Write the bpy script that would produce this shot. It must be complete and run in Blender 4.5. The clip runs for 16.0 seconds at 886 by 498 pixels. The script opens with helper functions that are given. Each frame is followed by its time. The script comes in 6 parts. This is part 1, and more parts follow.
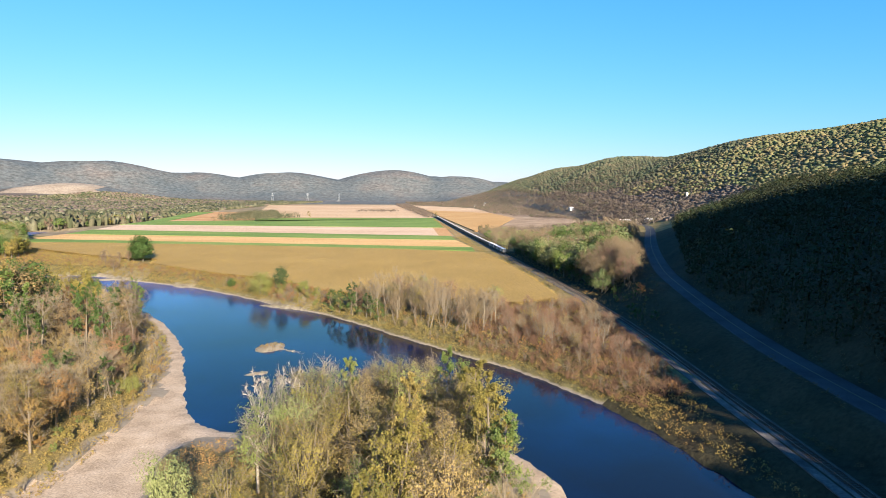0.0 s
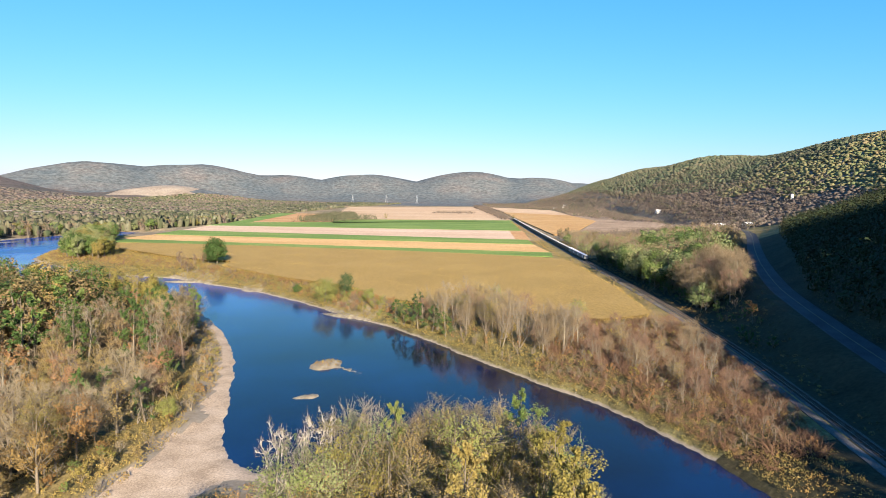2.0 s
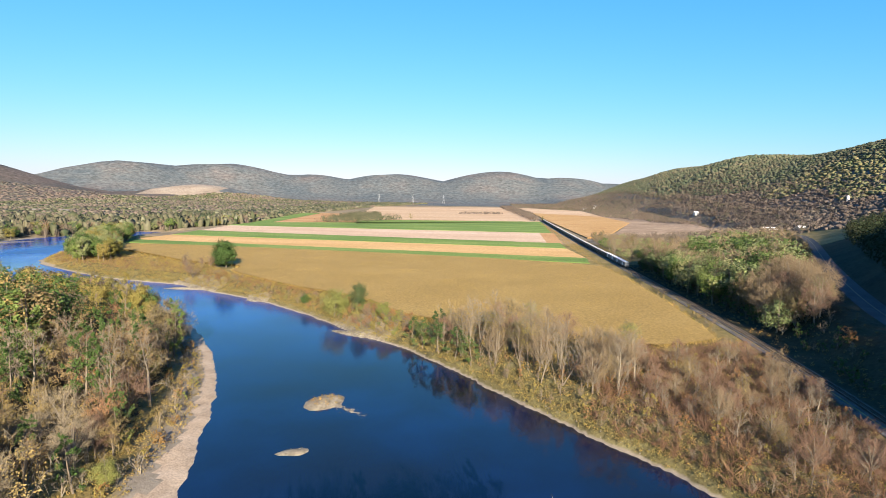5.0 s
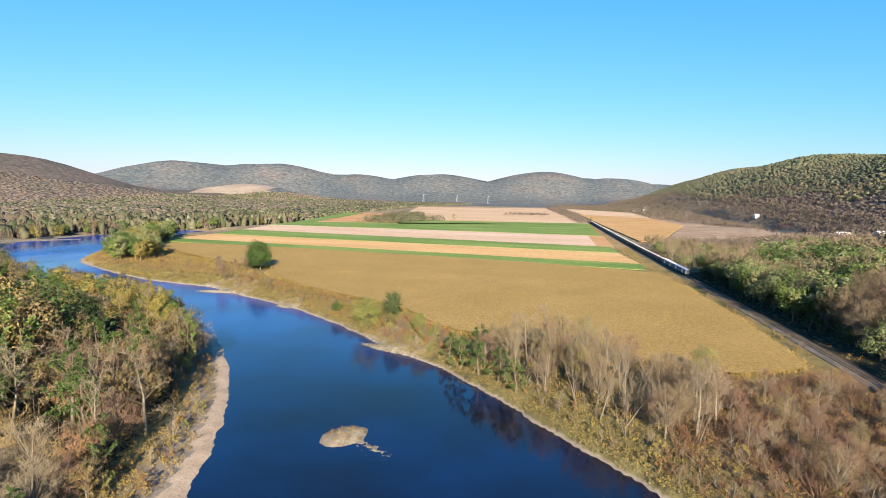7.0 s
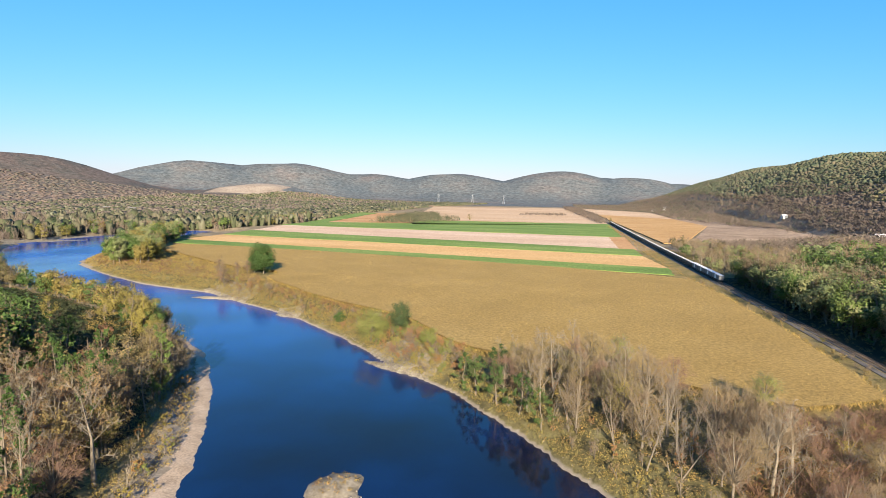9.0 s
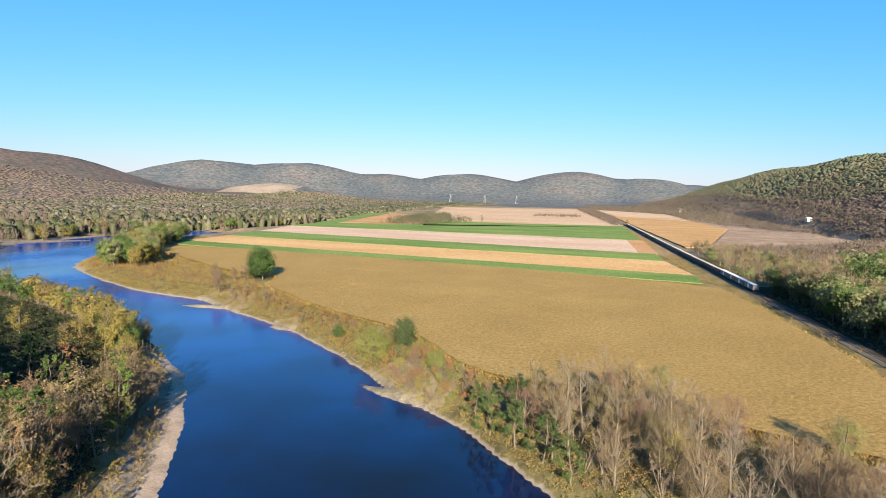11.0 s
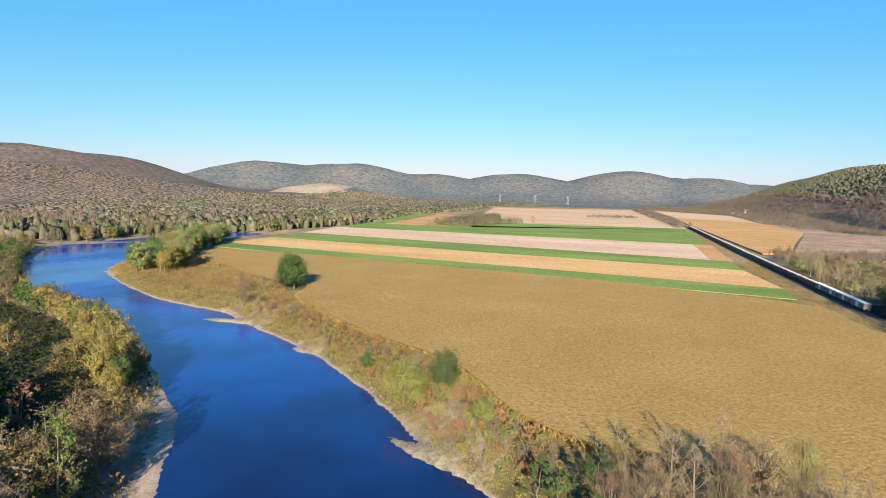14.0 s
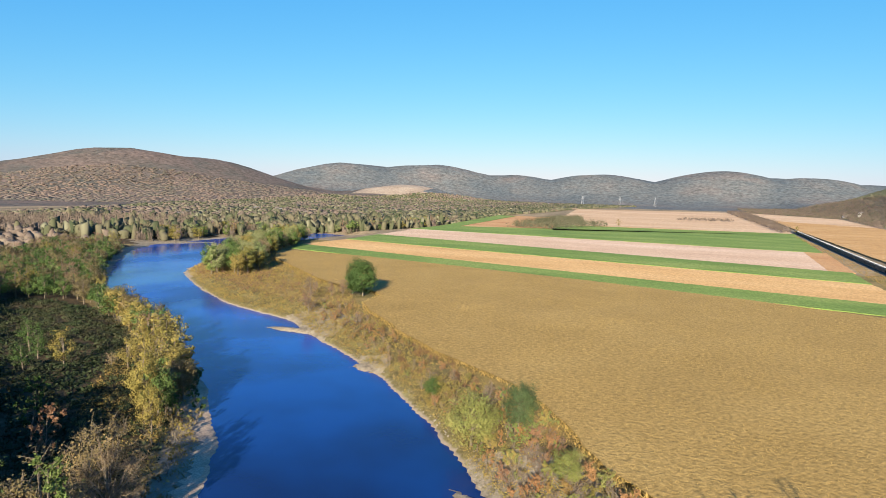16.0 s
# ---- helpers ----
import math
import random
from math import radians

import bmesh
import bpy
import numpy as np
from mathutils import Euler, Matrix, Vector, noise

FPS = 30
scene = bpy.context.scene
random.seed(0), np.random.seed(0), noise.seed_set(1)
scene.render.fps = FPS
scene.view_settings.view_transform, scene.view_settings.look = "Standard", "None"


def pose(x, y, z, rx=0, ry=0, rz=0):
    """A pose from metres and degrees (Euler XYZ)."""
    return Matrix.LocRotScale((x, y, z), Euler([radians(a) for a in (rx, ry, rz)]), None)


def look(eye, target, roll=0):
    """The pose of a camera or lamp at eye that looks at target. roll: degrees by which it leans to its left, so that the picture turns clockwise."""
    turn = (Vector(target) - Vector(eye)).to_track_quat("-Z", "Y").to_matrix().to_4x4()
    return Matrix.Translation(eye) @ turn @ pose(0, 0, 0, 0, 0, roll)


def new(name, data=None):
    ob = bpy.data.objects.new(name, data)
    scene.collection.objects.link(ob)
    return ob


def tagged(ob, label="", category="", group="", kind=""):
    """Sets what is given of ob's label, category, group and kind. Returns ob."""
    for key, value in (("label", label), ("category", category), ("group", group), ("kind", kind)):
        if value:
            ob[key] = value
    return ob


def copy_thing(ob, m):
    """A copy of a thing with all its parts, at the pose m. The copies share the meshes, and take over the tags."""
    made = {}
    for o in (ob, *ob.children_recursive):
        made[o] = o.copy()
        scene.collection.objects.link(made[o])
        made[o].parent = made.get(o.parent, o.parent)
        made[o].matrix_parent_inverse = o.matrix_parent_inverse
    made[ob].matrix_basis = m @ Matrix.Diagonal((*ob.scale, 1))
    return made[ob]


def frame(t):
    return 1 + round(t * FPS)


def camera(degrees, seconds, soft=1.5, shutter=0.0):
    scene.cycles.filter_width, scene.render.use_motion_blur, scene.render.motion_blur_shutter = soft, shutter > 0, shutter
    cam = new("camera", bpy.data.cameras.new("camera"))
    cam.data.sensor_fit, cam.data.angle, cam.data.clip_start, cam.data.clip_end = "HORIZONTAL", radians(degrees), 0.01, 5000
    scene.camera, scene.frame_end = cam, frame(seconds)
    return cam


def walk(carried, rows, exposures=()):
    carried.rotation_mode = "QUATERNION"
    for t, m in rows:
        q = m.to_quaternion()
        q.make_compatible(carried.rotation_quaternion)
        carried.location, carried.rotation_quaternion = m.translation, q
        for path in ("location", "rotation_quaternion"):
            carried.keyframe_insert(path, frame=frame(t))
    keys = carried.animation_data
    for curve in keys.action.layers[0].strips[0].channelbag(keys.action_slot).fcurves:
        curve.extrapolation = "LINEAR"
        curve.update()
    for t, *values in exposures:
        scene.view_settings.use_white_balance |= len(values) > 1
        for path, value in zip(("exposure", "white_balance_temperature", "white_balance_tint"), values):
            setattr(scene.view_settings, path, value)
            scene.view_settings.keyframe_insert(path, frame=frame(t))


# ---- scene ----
cam = camera(74.7, 16.0, 0.7)
PATH = [
    (0, (-0.911, -25.504, 53.942), (-0.69, -23.525, 53.754), 0.6),
    (0.5, (0.208, -19.794, 54.015), (0.381, -17.81, 53.827), 0.6),
    (1, (1.115, -13.925, 54.09), (1.214, -11.936, 53.904), 0.7),
    (1.5, (1.948, -7.957, 54.168), (1.962, -5.966, 53.983), 0.6),
    (2, (2.502, -1.809, 54.287), (2.458, 0.182, 54.102), 0.6),
    (2.5, (2.831, 4.16, 54.365), (2.753, 6.15, 54.181), 0.7),
    (3, (2.777, 10.026, 54.424), (2.682, 12.015, 54.239), 0.7),
    (3.5, (2.647, 15.87, 54.428), (2.541, 17.859, 54.242), 0.7),
    (6, (1.479, 45.365, 54.388), (1.272, 47.346, 54.202), 1.0),
    (6.5, (1.294, 51.278, 54.404), (1.032, 53.252, 54.218), 1.1),
    (7, (0.79, 56.907, 54.415), (0.504, 58.877, 54.227), 1.1),
    (7.5, (0.257, 62.59, 54.353), (-0.045, 64.558, 54.165), 1.1),
    (8, (-0.382, 68.441, 54.338), (-0.697, 70.407, 54.15), 1.2),
    (8.5, (-1.113, 74.343, 54.311), (-1.44, 76.307, 54.121), 1.1),
    (9, (-1.978, 80.141, 54.401), (-2.316, 82.104, 54.211), 1.1),
    (11.5, (-6.553, 109.04, 55.215), (-6.958, 110.99, 55.024), 1.3),
    (12, (-7.695, 114.988, 55.38), (-8.136, 116.929, 55.188), 1.2),
    (12.5, (-8.837, 120.961, 55.523), (-9.297, 122.898, 55.33), 1.2),
    (13, (-10.118, 126.887, 55.575), (-10.59, 128.821, 55.382), 1.2),
    (13.5, (-11.586, 132.828, 55.54), (-12.097, 134.752, 55.347), 1.3),
    (14, (-12.914, 138.59, 55.519), (-13.455, 140.506, 55.325), 1.3),
    (14.5, (-14.186, 144.333, 55.591), (-14.774, 146.235, 55.396), 1.2),
    (15, (-15.592, 150.056, 55.724), (-16.248, 151.936, 55.527), 1.2),
    (15.5, (-17.159, 155.642, 55.843), (-17.885, 157.496, 55.646), 1.2),
    (16, (-18.778, 160.802, 55.923), (-19.575, 162.625, 55.727), 1.3),
]
walk(cam, [(t, look(eye, target, roll)) for t, eye, target, roll in PATH], [(0, 1.92), (4, 1.88), (8, 1.8), (12, 1.74), (16, 1.68)])

# ---- sky, sun ----
SHADE_WAY = Vector((-0.25, 0.968, 0.0)).normalized()      # the way along which shadows fall
SUN_UP = radians(21.0)
scene.world = bpy.data.worlds.new("sky")
scene.world.use_nodes = True
wn = scene.world.node_tree
wn.nodes.clear()
sky = wn.nodes.new("ShaderNodeTexSky")
sky.sky_type, sky.sun_disc = "NISHITA", False
sky.sun_elevation, sky.sun_rotation = SUN_UP, math.atan2(-SHADE_WAY.x, -SHADE_WAY.y)
sky.air_density, sky.dust_density, sky.ozone_density, sky.altitude = 1.4, 0.2, 5.0, 250.0
sky_bg = wn.nodes.new("ShaderNodeBackground")
sky_bg.inputs["Strength"].default_value = 0.06
sky_out = wn.nodes.new("ShaderNodeOutputWorld")
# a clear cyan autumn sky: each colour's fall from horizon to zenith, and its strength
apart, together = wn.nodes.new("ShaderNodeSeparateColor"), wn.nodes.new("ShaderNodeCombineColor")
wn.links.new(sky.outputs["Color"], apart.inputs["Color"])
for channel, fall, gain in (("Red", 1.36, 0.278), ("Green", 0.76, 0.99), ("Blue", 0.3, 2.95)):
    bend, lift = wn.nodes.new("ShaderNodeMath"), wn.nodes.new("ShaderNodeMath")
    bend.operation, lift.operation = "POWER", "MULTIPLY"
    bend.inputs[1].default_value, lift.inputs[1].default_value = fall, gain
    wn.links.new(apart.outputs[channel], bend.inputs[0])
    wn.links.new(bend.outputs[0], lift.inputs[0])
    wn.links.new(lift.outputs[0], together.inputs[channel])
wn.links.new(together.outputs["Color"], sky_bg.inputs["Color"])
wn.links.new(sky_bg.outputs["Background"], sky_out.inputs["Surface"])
sun = new("sun", bpy.data.lights.new("sun", "SUN"))
sun.data.energy, sun.data.angle, sun.data.color = 5.0, radians(0.5), (1.0, 0.86, 0.67)
sun.matrix_world = look((0, 0, 900), Vector((0, 0, 900)) + SHADE_WAY * math.cos(SUN_UP) - Vector((0, 0, math.sin(SUN_UP))))

# ---- materials ----
def shader(name, rough=0.9, spec=0.2):
    m = bpy.data.materials.new(name)
    m.use_nodes = True
    nt = m.node_tree
    b = nt.nodes["Principled BSDF"]
    b.inputs["Roughness"].default_value = rough
    b.inputs["Specular IOR Level"].default_value = spec
    return m, nt, b


def place_noise(nt, size, detail=4.0, rough=0.6, stretch=(1, 1, 1)):
    """Noise in the world's metres; size is that of its largest spots."""
    g = nt.nodes.new("ShaderNodeNewGeometry")
    mp = nt.nodes.new("ShaderNodeMapping")
    mp.inputs["Scale"].default_value = [s / size for s in stretch]
    n = nt.nodes.new("ShaderNodeTexNoise")
    n.inputs["Scale"].default_value, n.inputs["Detail"].default_value, n.inputs["Roughness"].default_value = 1.0, detail, rough
    nt.links.new(g.outputs["Position"], mp.inputs["Vector"])
    nt.links.new(mp.outputs["Vector"], n.inputs["Vector"])
    return n.outputs["Fac"]


def ramp(nt, fac, stops):
    r = nt.nodes.new("ShaderNodeValToRGB")
    while len(r.color_ramp.elements) < len(stops):
        r.color_ramp.elements.new(0.5)
    for e, (p, c) in zip(r.color_ramp.elements, stops):
        e.position, e.color = p, (*c, 1)
    nt.links.new(fac, r.inputs["Fac"])
    return r.outputs["Color"]


def mixed(nt, fac, a, b, kind="MIX"):
    m = nt.nodes.new("ShaderNodeMix")
    m.data_type, m.blend_type = "RGBA", kind
    if isinstance(fac, (int, float)):
        m.inputs["Factor"].default_value = fac
    else:
        nt.links.new(fac, m.inputs["Factor"])
    nt.links.new(a, m.inputs["A"])
    nt.links.new(b, m.inputs["B"])
    return m.outputs["Result"]


def bumped(nt, b, fac, depth):
    n = nt.nodes.new("ShaderNodeBump")
    n.inputs["Distance"].default_value = depth
    nt.links.new(fac, n.inputs["Height"])
    nt.links.new(n.outputs["Normal"], b.inputs["Normal"])


def earth(name, dark, mid, light, big=18.0, small=0.8, rough=0.95, bump=0.15, stretch=(1, 1, 1), grain=(0.62, 1.25)):
    """A matt ground with large patches and fine grain."""
    m, nt, b = shader(name, rough, 0.1)
    one = ramp(nt, place_noise(nt, big, 5, 0.62, stretch), [(0.32, dark), (0.5, mid), (0.68, light)])
    fine = place_noise(nt, small, 3, 0.7)
    two = ramp(nt, fine, [(0.3, (grain[0],) * 3), (0.7, (grain[1],) * 3)])
    nt.links.new(mixed(nt, 1.0, one, two, "MULTIPLY"), b.inputs["Base Color"])
    bumped(nt, b, fine, bump)
    return m


def foliage(name, tones, clear=0.18, spread=0.16, rough=0.7):
    """Leaves: a tone for each tree from its own random number, and a lighter or darker one for each leaf."""
    m, nt, b = shader(name, rough, 0.15)
    oi = nt.nodes.new("ShaderNodeObjectInfo")
    g = nt.nodes.new("ShaderNodeNewGeometry")
    add = nt.nodes.new("ShaderNodeMath")
    add.operation, add.use_clamp = "MULTIPLY_ADD", True
    sub = nt.nodes.new("ShaderNodeMath")
    sub.operation = "MULTIPLY_ADD"
    sub.inputs[1].default_value, sub.inputs[2].default_value = spread, -spread / 2
    nt.links.new(g.outputs["Random Per Island"], sub.inputs[0])
    near_tone = nt.nodes.new("ShaderNodeMath")
    near_tone.operation = "ADD"
    nt.links.new(oi.outputs["Random"], near_tone.inputs[0])
    nt.links.new(place_noise(nt, 14.0, 2, 0.5), near_tone.inputs[1])
    nt.links.new(near_tone.outputs[0], add.inputs[0])
    add.inputs[1].default_value = 0.85
    sub.inputs[2].default_value = -spread / 2 - 0.35
    nt.links.new(sub.outputs[0], add.inputs[2])
    col = ramp(nt, add.outputs[0], [(k / (len(tones) - 1), c) for k, c in enumerate(tones)])
    var = ramp(nt, g.outputs["Random Per Island"], [(0.0, (0.84, 0.84, 0.84)), (1.0, (1.16, 1.16, 1.16))])
    col = mixed(nt, 1.0, col, var, "MULTIPLY")
    nt.links.new(col, b.inputs["Base Color"])
    t = nt.nodes.new("ShaderNodeBsdfTranslucent")
    nt.links.new(col, t.inputs["Color"])
    mx = nt.nodes.new("ShaderNodeMixShader")
    mx.inputs["Fac"].default_value = clear
    nt.links.new(b.outputs[0], mx.inputs[1])
    nt.links.new(t.outputs[0], mx.inputs[2])
    nt.links.new(mx.outputs[0], nt.nodes["Material Output"].inputs["Surface"])
    return m


def patchwood(name, tones, size, spread=0.5):
    """Far woods: tones in broad patches over the land, each crown a little apart."""
    m, nt, b = shader(name, 0.85, 0.1)
    g = nt.nodes.new("ShaderNodeNewGeometry")
    sub = nt.nodes.new("ShaderNodeMath")
    sub.operation = "MULTIPLY_ADD"
    sub.inputs[1].default_value = spread
    nt.links.new(g.outputs["Random Per Island"], sub.inputs[0])
    broad, crown = place_noise(nt, size, 4, 0.6, (1, 1, 0)), place_noise(nt, 11.0, 1, 0.5, (1, 1, 0))
    both = nt.nodes.new("ShaderNodeMath")
    both.operation = "ADD"
    nt.links.new(broad, both.inputs[0])
    nt.links.new(crown, both.inputs[1])
    half = nt.nodes.new("ShaderNodeMath")
    half.operation = "MULTIPLY_ADD"
    half.inputs[1].default_value, half.inputs[2].default_value = 0.75, -0.25
    nt.links.new(both.outputs[0], half.inputs[0])
    nz = half.outputs[0]
    off = nt.nodes.new("ShaderNodeMath")
    off.operation = "ADD"
    off.inputs[1].default_value = -spread / 2
    nt.links.new(nz, off.inputs[0])
    nt.links.new(off.outputs[0], sub.inputs[2])
    n = len(tones)
    col = ramp(nt, sub.outputs[0], [(0.25 + 0.5 * k / (n - 1), c) for k, c in enumerate(tones)])
    nt.links.new(col, b.inputs["Base Color"])
    return m


def plain(name, colour, rough=0.6, metal=0.0, grain=0.4, spots=0.25):
    m, nt, b = shader(name, rough, 0.4)
    b.inputs["Metallic"].default_value = metal
    fine = place_noise(nt, spots, 5, 0.7)
    lo, hi = [tuple(v * k for v in colour) for k in (1 - grain, 1 + grain * 0.6)]
    nt.links.new(ramp(nt, fine, [(0.3, lo), (0.7, hi)]), b.inputs["Base Color"])
    bumped(nt, b, fine, 0.01)
    return m


def shored(m, top=0.45):
    """Bare gravel near the water's level, grown over above it."""
    nt = m.node_tree
    b = nt.nodes["Principled BSDF"]
    old = b.inputs["Base Color"].links[0].from_socket
    g = nt.nodes.new("ShaderNodeNewGeometry")
    xyz = nt.nodes.new("ShaderNodeSeparateXYZ")
    nt.links.new(g.outputs["Position"], xyz.inputs[0])
    low = nt.nodes.new("ShaderNodeMath")
    low.operation = "MULTIPLY_ADD"
    low.inputs[1].default_value = -0.9
    nt.links.new(place_noise(nt, 4.0, 4, 0.65), low.inputs[0])
    nt.links.new(xyz.outputs["Z"], low.inputs[2])
    lim = nt.nodes.new("ShaderNodeMapRange")
    lim.inputs["From Min"].default_value, lim.inputs["From Max"].default_value = top, top + 0.4
    nt.links.new(low.outputs[0], lim.inputs["Value"])
    stone = ramp(nt, place_noise(nt, 1.6, 8, 0.8), [(0.25, (0.130, 0.108, 0.080)), (0.5, (0.192, 0.162, 0.124)), (0.75, (0.255, 0.220, 0.172))])
    nt.links.new(mixed(nt, lim.outputs[0], stone, old), b.inputs["Base Color"])
    return m


M_GRASS = earth("floodplain_grass", (0.106, 0.0906, 0.0344), (0.175, 0.134, 0.0531), (0.237, 0.175, 0.0813), 14, 0.7)
M_BANKEARTH = earth("grassy_bank_earth", (0.0691, 0.0594, 0.0281), (0.117, 0.0978, 0.0422), (0.17, 0.148, 0.0675), 5, 0.6)
M_BAR = earth("gravel_bar", (0.115, 0.096, 0.068), (0.188, 0.160, 0.116), (0.262, 0.226, 0.165), 2.5, 0.5, bump=0.05)
M_MEADOW = earth("dry_meadow_grass", (0.207, 0.144, 0.0928), (0.275, 0.196, 0.131), (0.343, 0.254, 0.172), 45, 4, bump=0.3)
M_WOODFLOOR = earth("leaf_litter", (0.0312, 0.025, 0.0156), (0.0562, 0.0413, 0.0225), (0.0938, 0.0656, 0.0344), 20, 1.2, bump=0.3)
M_FARLAND = earth("far_valley_land", (0.127, 0.105, 0.0674), (0.196, 0.154, 0.0976), (0.3, 0.226, 0.134), 120, 6, bump=0.5)
# leaf litter with the ridge's shade put into its colour
M_SHADEFLOOR = earth("shade_dark_leaf_litter", (0.025, 0.0238, 0.0137), (0.0375, 0.0344, 0.0187), (0.0531, 0.0406, 0.0219), 16, 1.2, bump=0.3)
M_GRAVEL = earth("river_gravel", (0.261, 0.197, 0.138), (0.343, 0.264, 0.187), (0.406, 0.318, 0.233), 6, 0.4, bump=0.02)
shored(M_GRASS), shored(M_WOODFLOOR), shored(M_BANKEARTH, -0.2)
M_CORNBED = earth("dry_corn_leaf", (0.258, 0.172, 0.0573), (0.279, 0.187, 0.0633), (0.3, 0.205, 0.0719), 40, 1.1, bump=0.3, grain=(0.58, 1.18))
M_GREENCROP = earth("young_green_crop", (0.0944, 0.152, 0.0367), (0.131, 0.194, 0.0472), (0.178, 0.228, 0.0629), 40, 1.5, bump=0.05, stretch=(0.35, 1, 1))
M_PINKSTUBBLE = earth("pale_stubble", (0.403, 0.271, 0.181), (0.473, 0.334, 0.229), (0.515, 0.383, 0.279), 50, 1.5, bump=0.05, stretch=(0.25, 1, 1))
M_TANSTUBBLE = earth("tan_stubble", (0.394, 0.234, 0.0945), (0.465, 0.288, 0.121), (0.51, 0.333, 0.152), 45, 1.5, bump=0.05, stretch=(0.25, 1, 1))
M_ORANGESOIL = earth("orange_stubble", (0.325, 0.169, 0.075), (0.388, 0.219, 0.1), (0.413, 0.256, 0.131), 40, 1.5, bump=0.05, stretch=(0.3, 1, 1))
M_GOLDSOIL = earth("golden_stubble", (0.335, 0.192, 0.076), (0.395, 0.240, 0.100), (0.425, 0.275, 0.130), 60, 2.5, bump=0.1, stretch=(0.5, 1, 1))
M_FARFIELD = earth("far_field_stubble", (0.358, 0.234, 0.131), (0.44, 0.303, 0.186), (0.482, 0.351, 0.234), 130, 5, bump=0.1, stretch=(0.3, 1, 1))
M_QUARRY = earth("bare_tan_slope", (0.213, 0.169, 0.125), (0.275, 0.219, 0.163), (0.312, 0.263, 0.2), 90, 8, bump=0.5)
M_ASPHALT = earth("worn_asphalt", (0.0352, 0.0352, 0.0375), (0.0492, 0.0492, 0.0516), (0.061, 0.061, 0.061), 9, 0.3, 0.85, 0.01)
M_BALLAST = earth("rail_ballast", (0.0562, 0.0531, 0.05), (0.0938, 0.0863, 0.0781), (0.144, 0.131, 0.119), 6, 0.35, bump=0.05)
M_LINE = plain("road_paint", (0.113, 0.094, 0.0437), 0.8)
M_RAIL = plain("worn_rail_steel", (0.188, 0.156, 0.131), 0.4, 0.8)
M_TIE = plain("old_tie_timber", (0.0625, 0.0469, 0.0344), 0.9)
M_BARK = plain("grey_bark", (0.138, 0.112, 0.0813), 0.95)
M_MIDBARK = plain("light_grey_bark", (0.171, 0.143, 0.107), 0.95)
M_PALEBARK = plain("pale_bark", (0.312, 0.275, 0.225), 0.9)
M_TWIG = plain("grey_brown_twig", (0.169, 0.124, 0.0732), 0.95)
M_TANTWIG = plain("pale_tan_twig", (0.211, 0.17, 0.111), 0.95)
M_REDTWIG = plain("red_brown_twig", (0.156, 0.0938, 0.0625), 0.95)

M_OLIVE = foliage("olive_leaf", [(0.121, 0.111, 0.0266), (0.179, 0.148, 0.0392), (0.222, 0.171, 0.0538)], 0.2)
M_GREEN = foliage("green_leaf", [(0.05, 0.0844, 0.0219), (0.0813, 0.125, 0.0312), (0.131, 0.163, 0.0438)])
M_DEEPGREEN = foliage("deep_green_leaf", [(0.0331, 0.0621, 0.0159), (0.0531, 0.0901, 0.0224), (0.0731, 0.104, 0.0286)])
M_BRIGHT = foliage("yellow_green_leaf", [(0.0974, 0.128, 0.0348), (0.144, 0.16, 0.0435), (0.175, 0.175, 0.0522)])
M_GOLD = foliage("golden_leaf", [(0.147, 0.102, 0.0333), (0.186, 0.119, 0.0394), (0.202, 0.109, 0.0394)])
M_RUST = foliage("rust_leaf", [(0.194, 0.1, 0.0438), (0.225, 0.125, 0.0531), (0.188, 0.106, 0.0625)])
M_DRY = foliage("dry_brown_leaf", [(0.175, 0.127, 0.0454), (0.224, 0.164, 0.0605), (0.26, 0.194, 0.0817)])
M_BROWN = foliage("brown_olive_leaf", [(0.0976, 0.0863, 0.0374), (0.143, 0.109, 0.0487), (0.187, 0.124, 0.06)])
M_CEDAR = foliage("cedar_needle", [(0.0281, 0.0469, 0.0187), (0.0469, 0.0688, 0.025)], 0.1)
M_SAGE = foliage("grey_green_leaf", [(0.117, 0.142, 0.0577), (0.162, 0.179, 0.0722), (0.207, 0.205, 0.0898)])
M_CORN = foliage("corn_plant", [(0.263, 0.178, 0.0554), (0.317, 0.222, 0.0722), (0.354, 0.25, 0.0912)], 0.2, 0.2)
M_WEED = foliage("dry_weed", [(0.27, 0.168, 0.0562), (0.217, 0.175, 0.0469), (0.256, 0.137, 0.0562), (0.307, 0.206, 0.0813)], 0.25, 0.35)
M_GOLDENROD = foliage("yellow_green_weed", [(0.175, 0.188, 0.0312), (0.25, 0.231, 0.0438), (0.263, 0.188, 0.0562)], 0.25, 0.35)
M_BANKWEED = foliage("bank_grass_leaf", [(0.135, 0.125, 0.035), (0.175, 0.15, 0.045), (0.215, 0.165, 0.06)], 0.25, 0.35)
M_REDWEED = foliage("red_brown_brush", [(0.125, 0.0656, 0.0406), (0.156, 0.0906, 0.0562), (0.125, 0.0813, 0.05)], 0.2, 0.35)
# undergrowth tones darkened to carry the shade below trees and ridge
M_SHADEGROWTH = foliage("shade_dark_undergrowth", [(0.05, 0.0562, 0.0187), (0.0875, 0.0813, 0.0312), (0.106, 0.075, 0.0375)], 0.25, 0.8)
M_STONE = plain("pale_stone", (0.188, 0.163, 0.131), 0.9, 0, 0.35, 0.8)
M_HILLWOOD = patchwood("hill_wood", [(0.0484, 0.066, 0.0418), (0.0726, 0.0836, 0.0484), (0.099, 0.0924, 0.0572), (0.127, 0.101, 0.0682)], 130, 0.18)
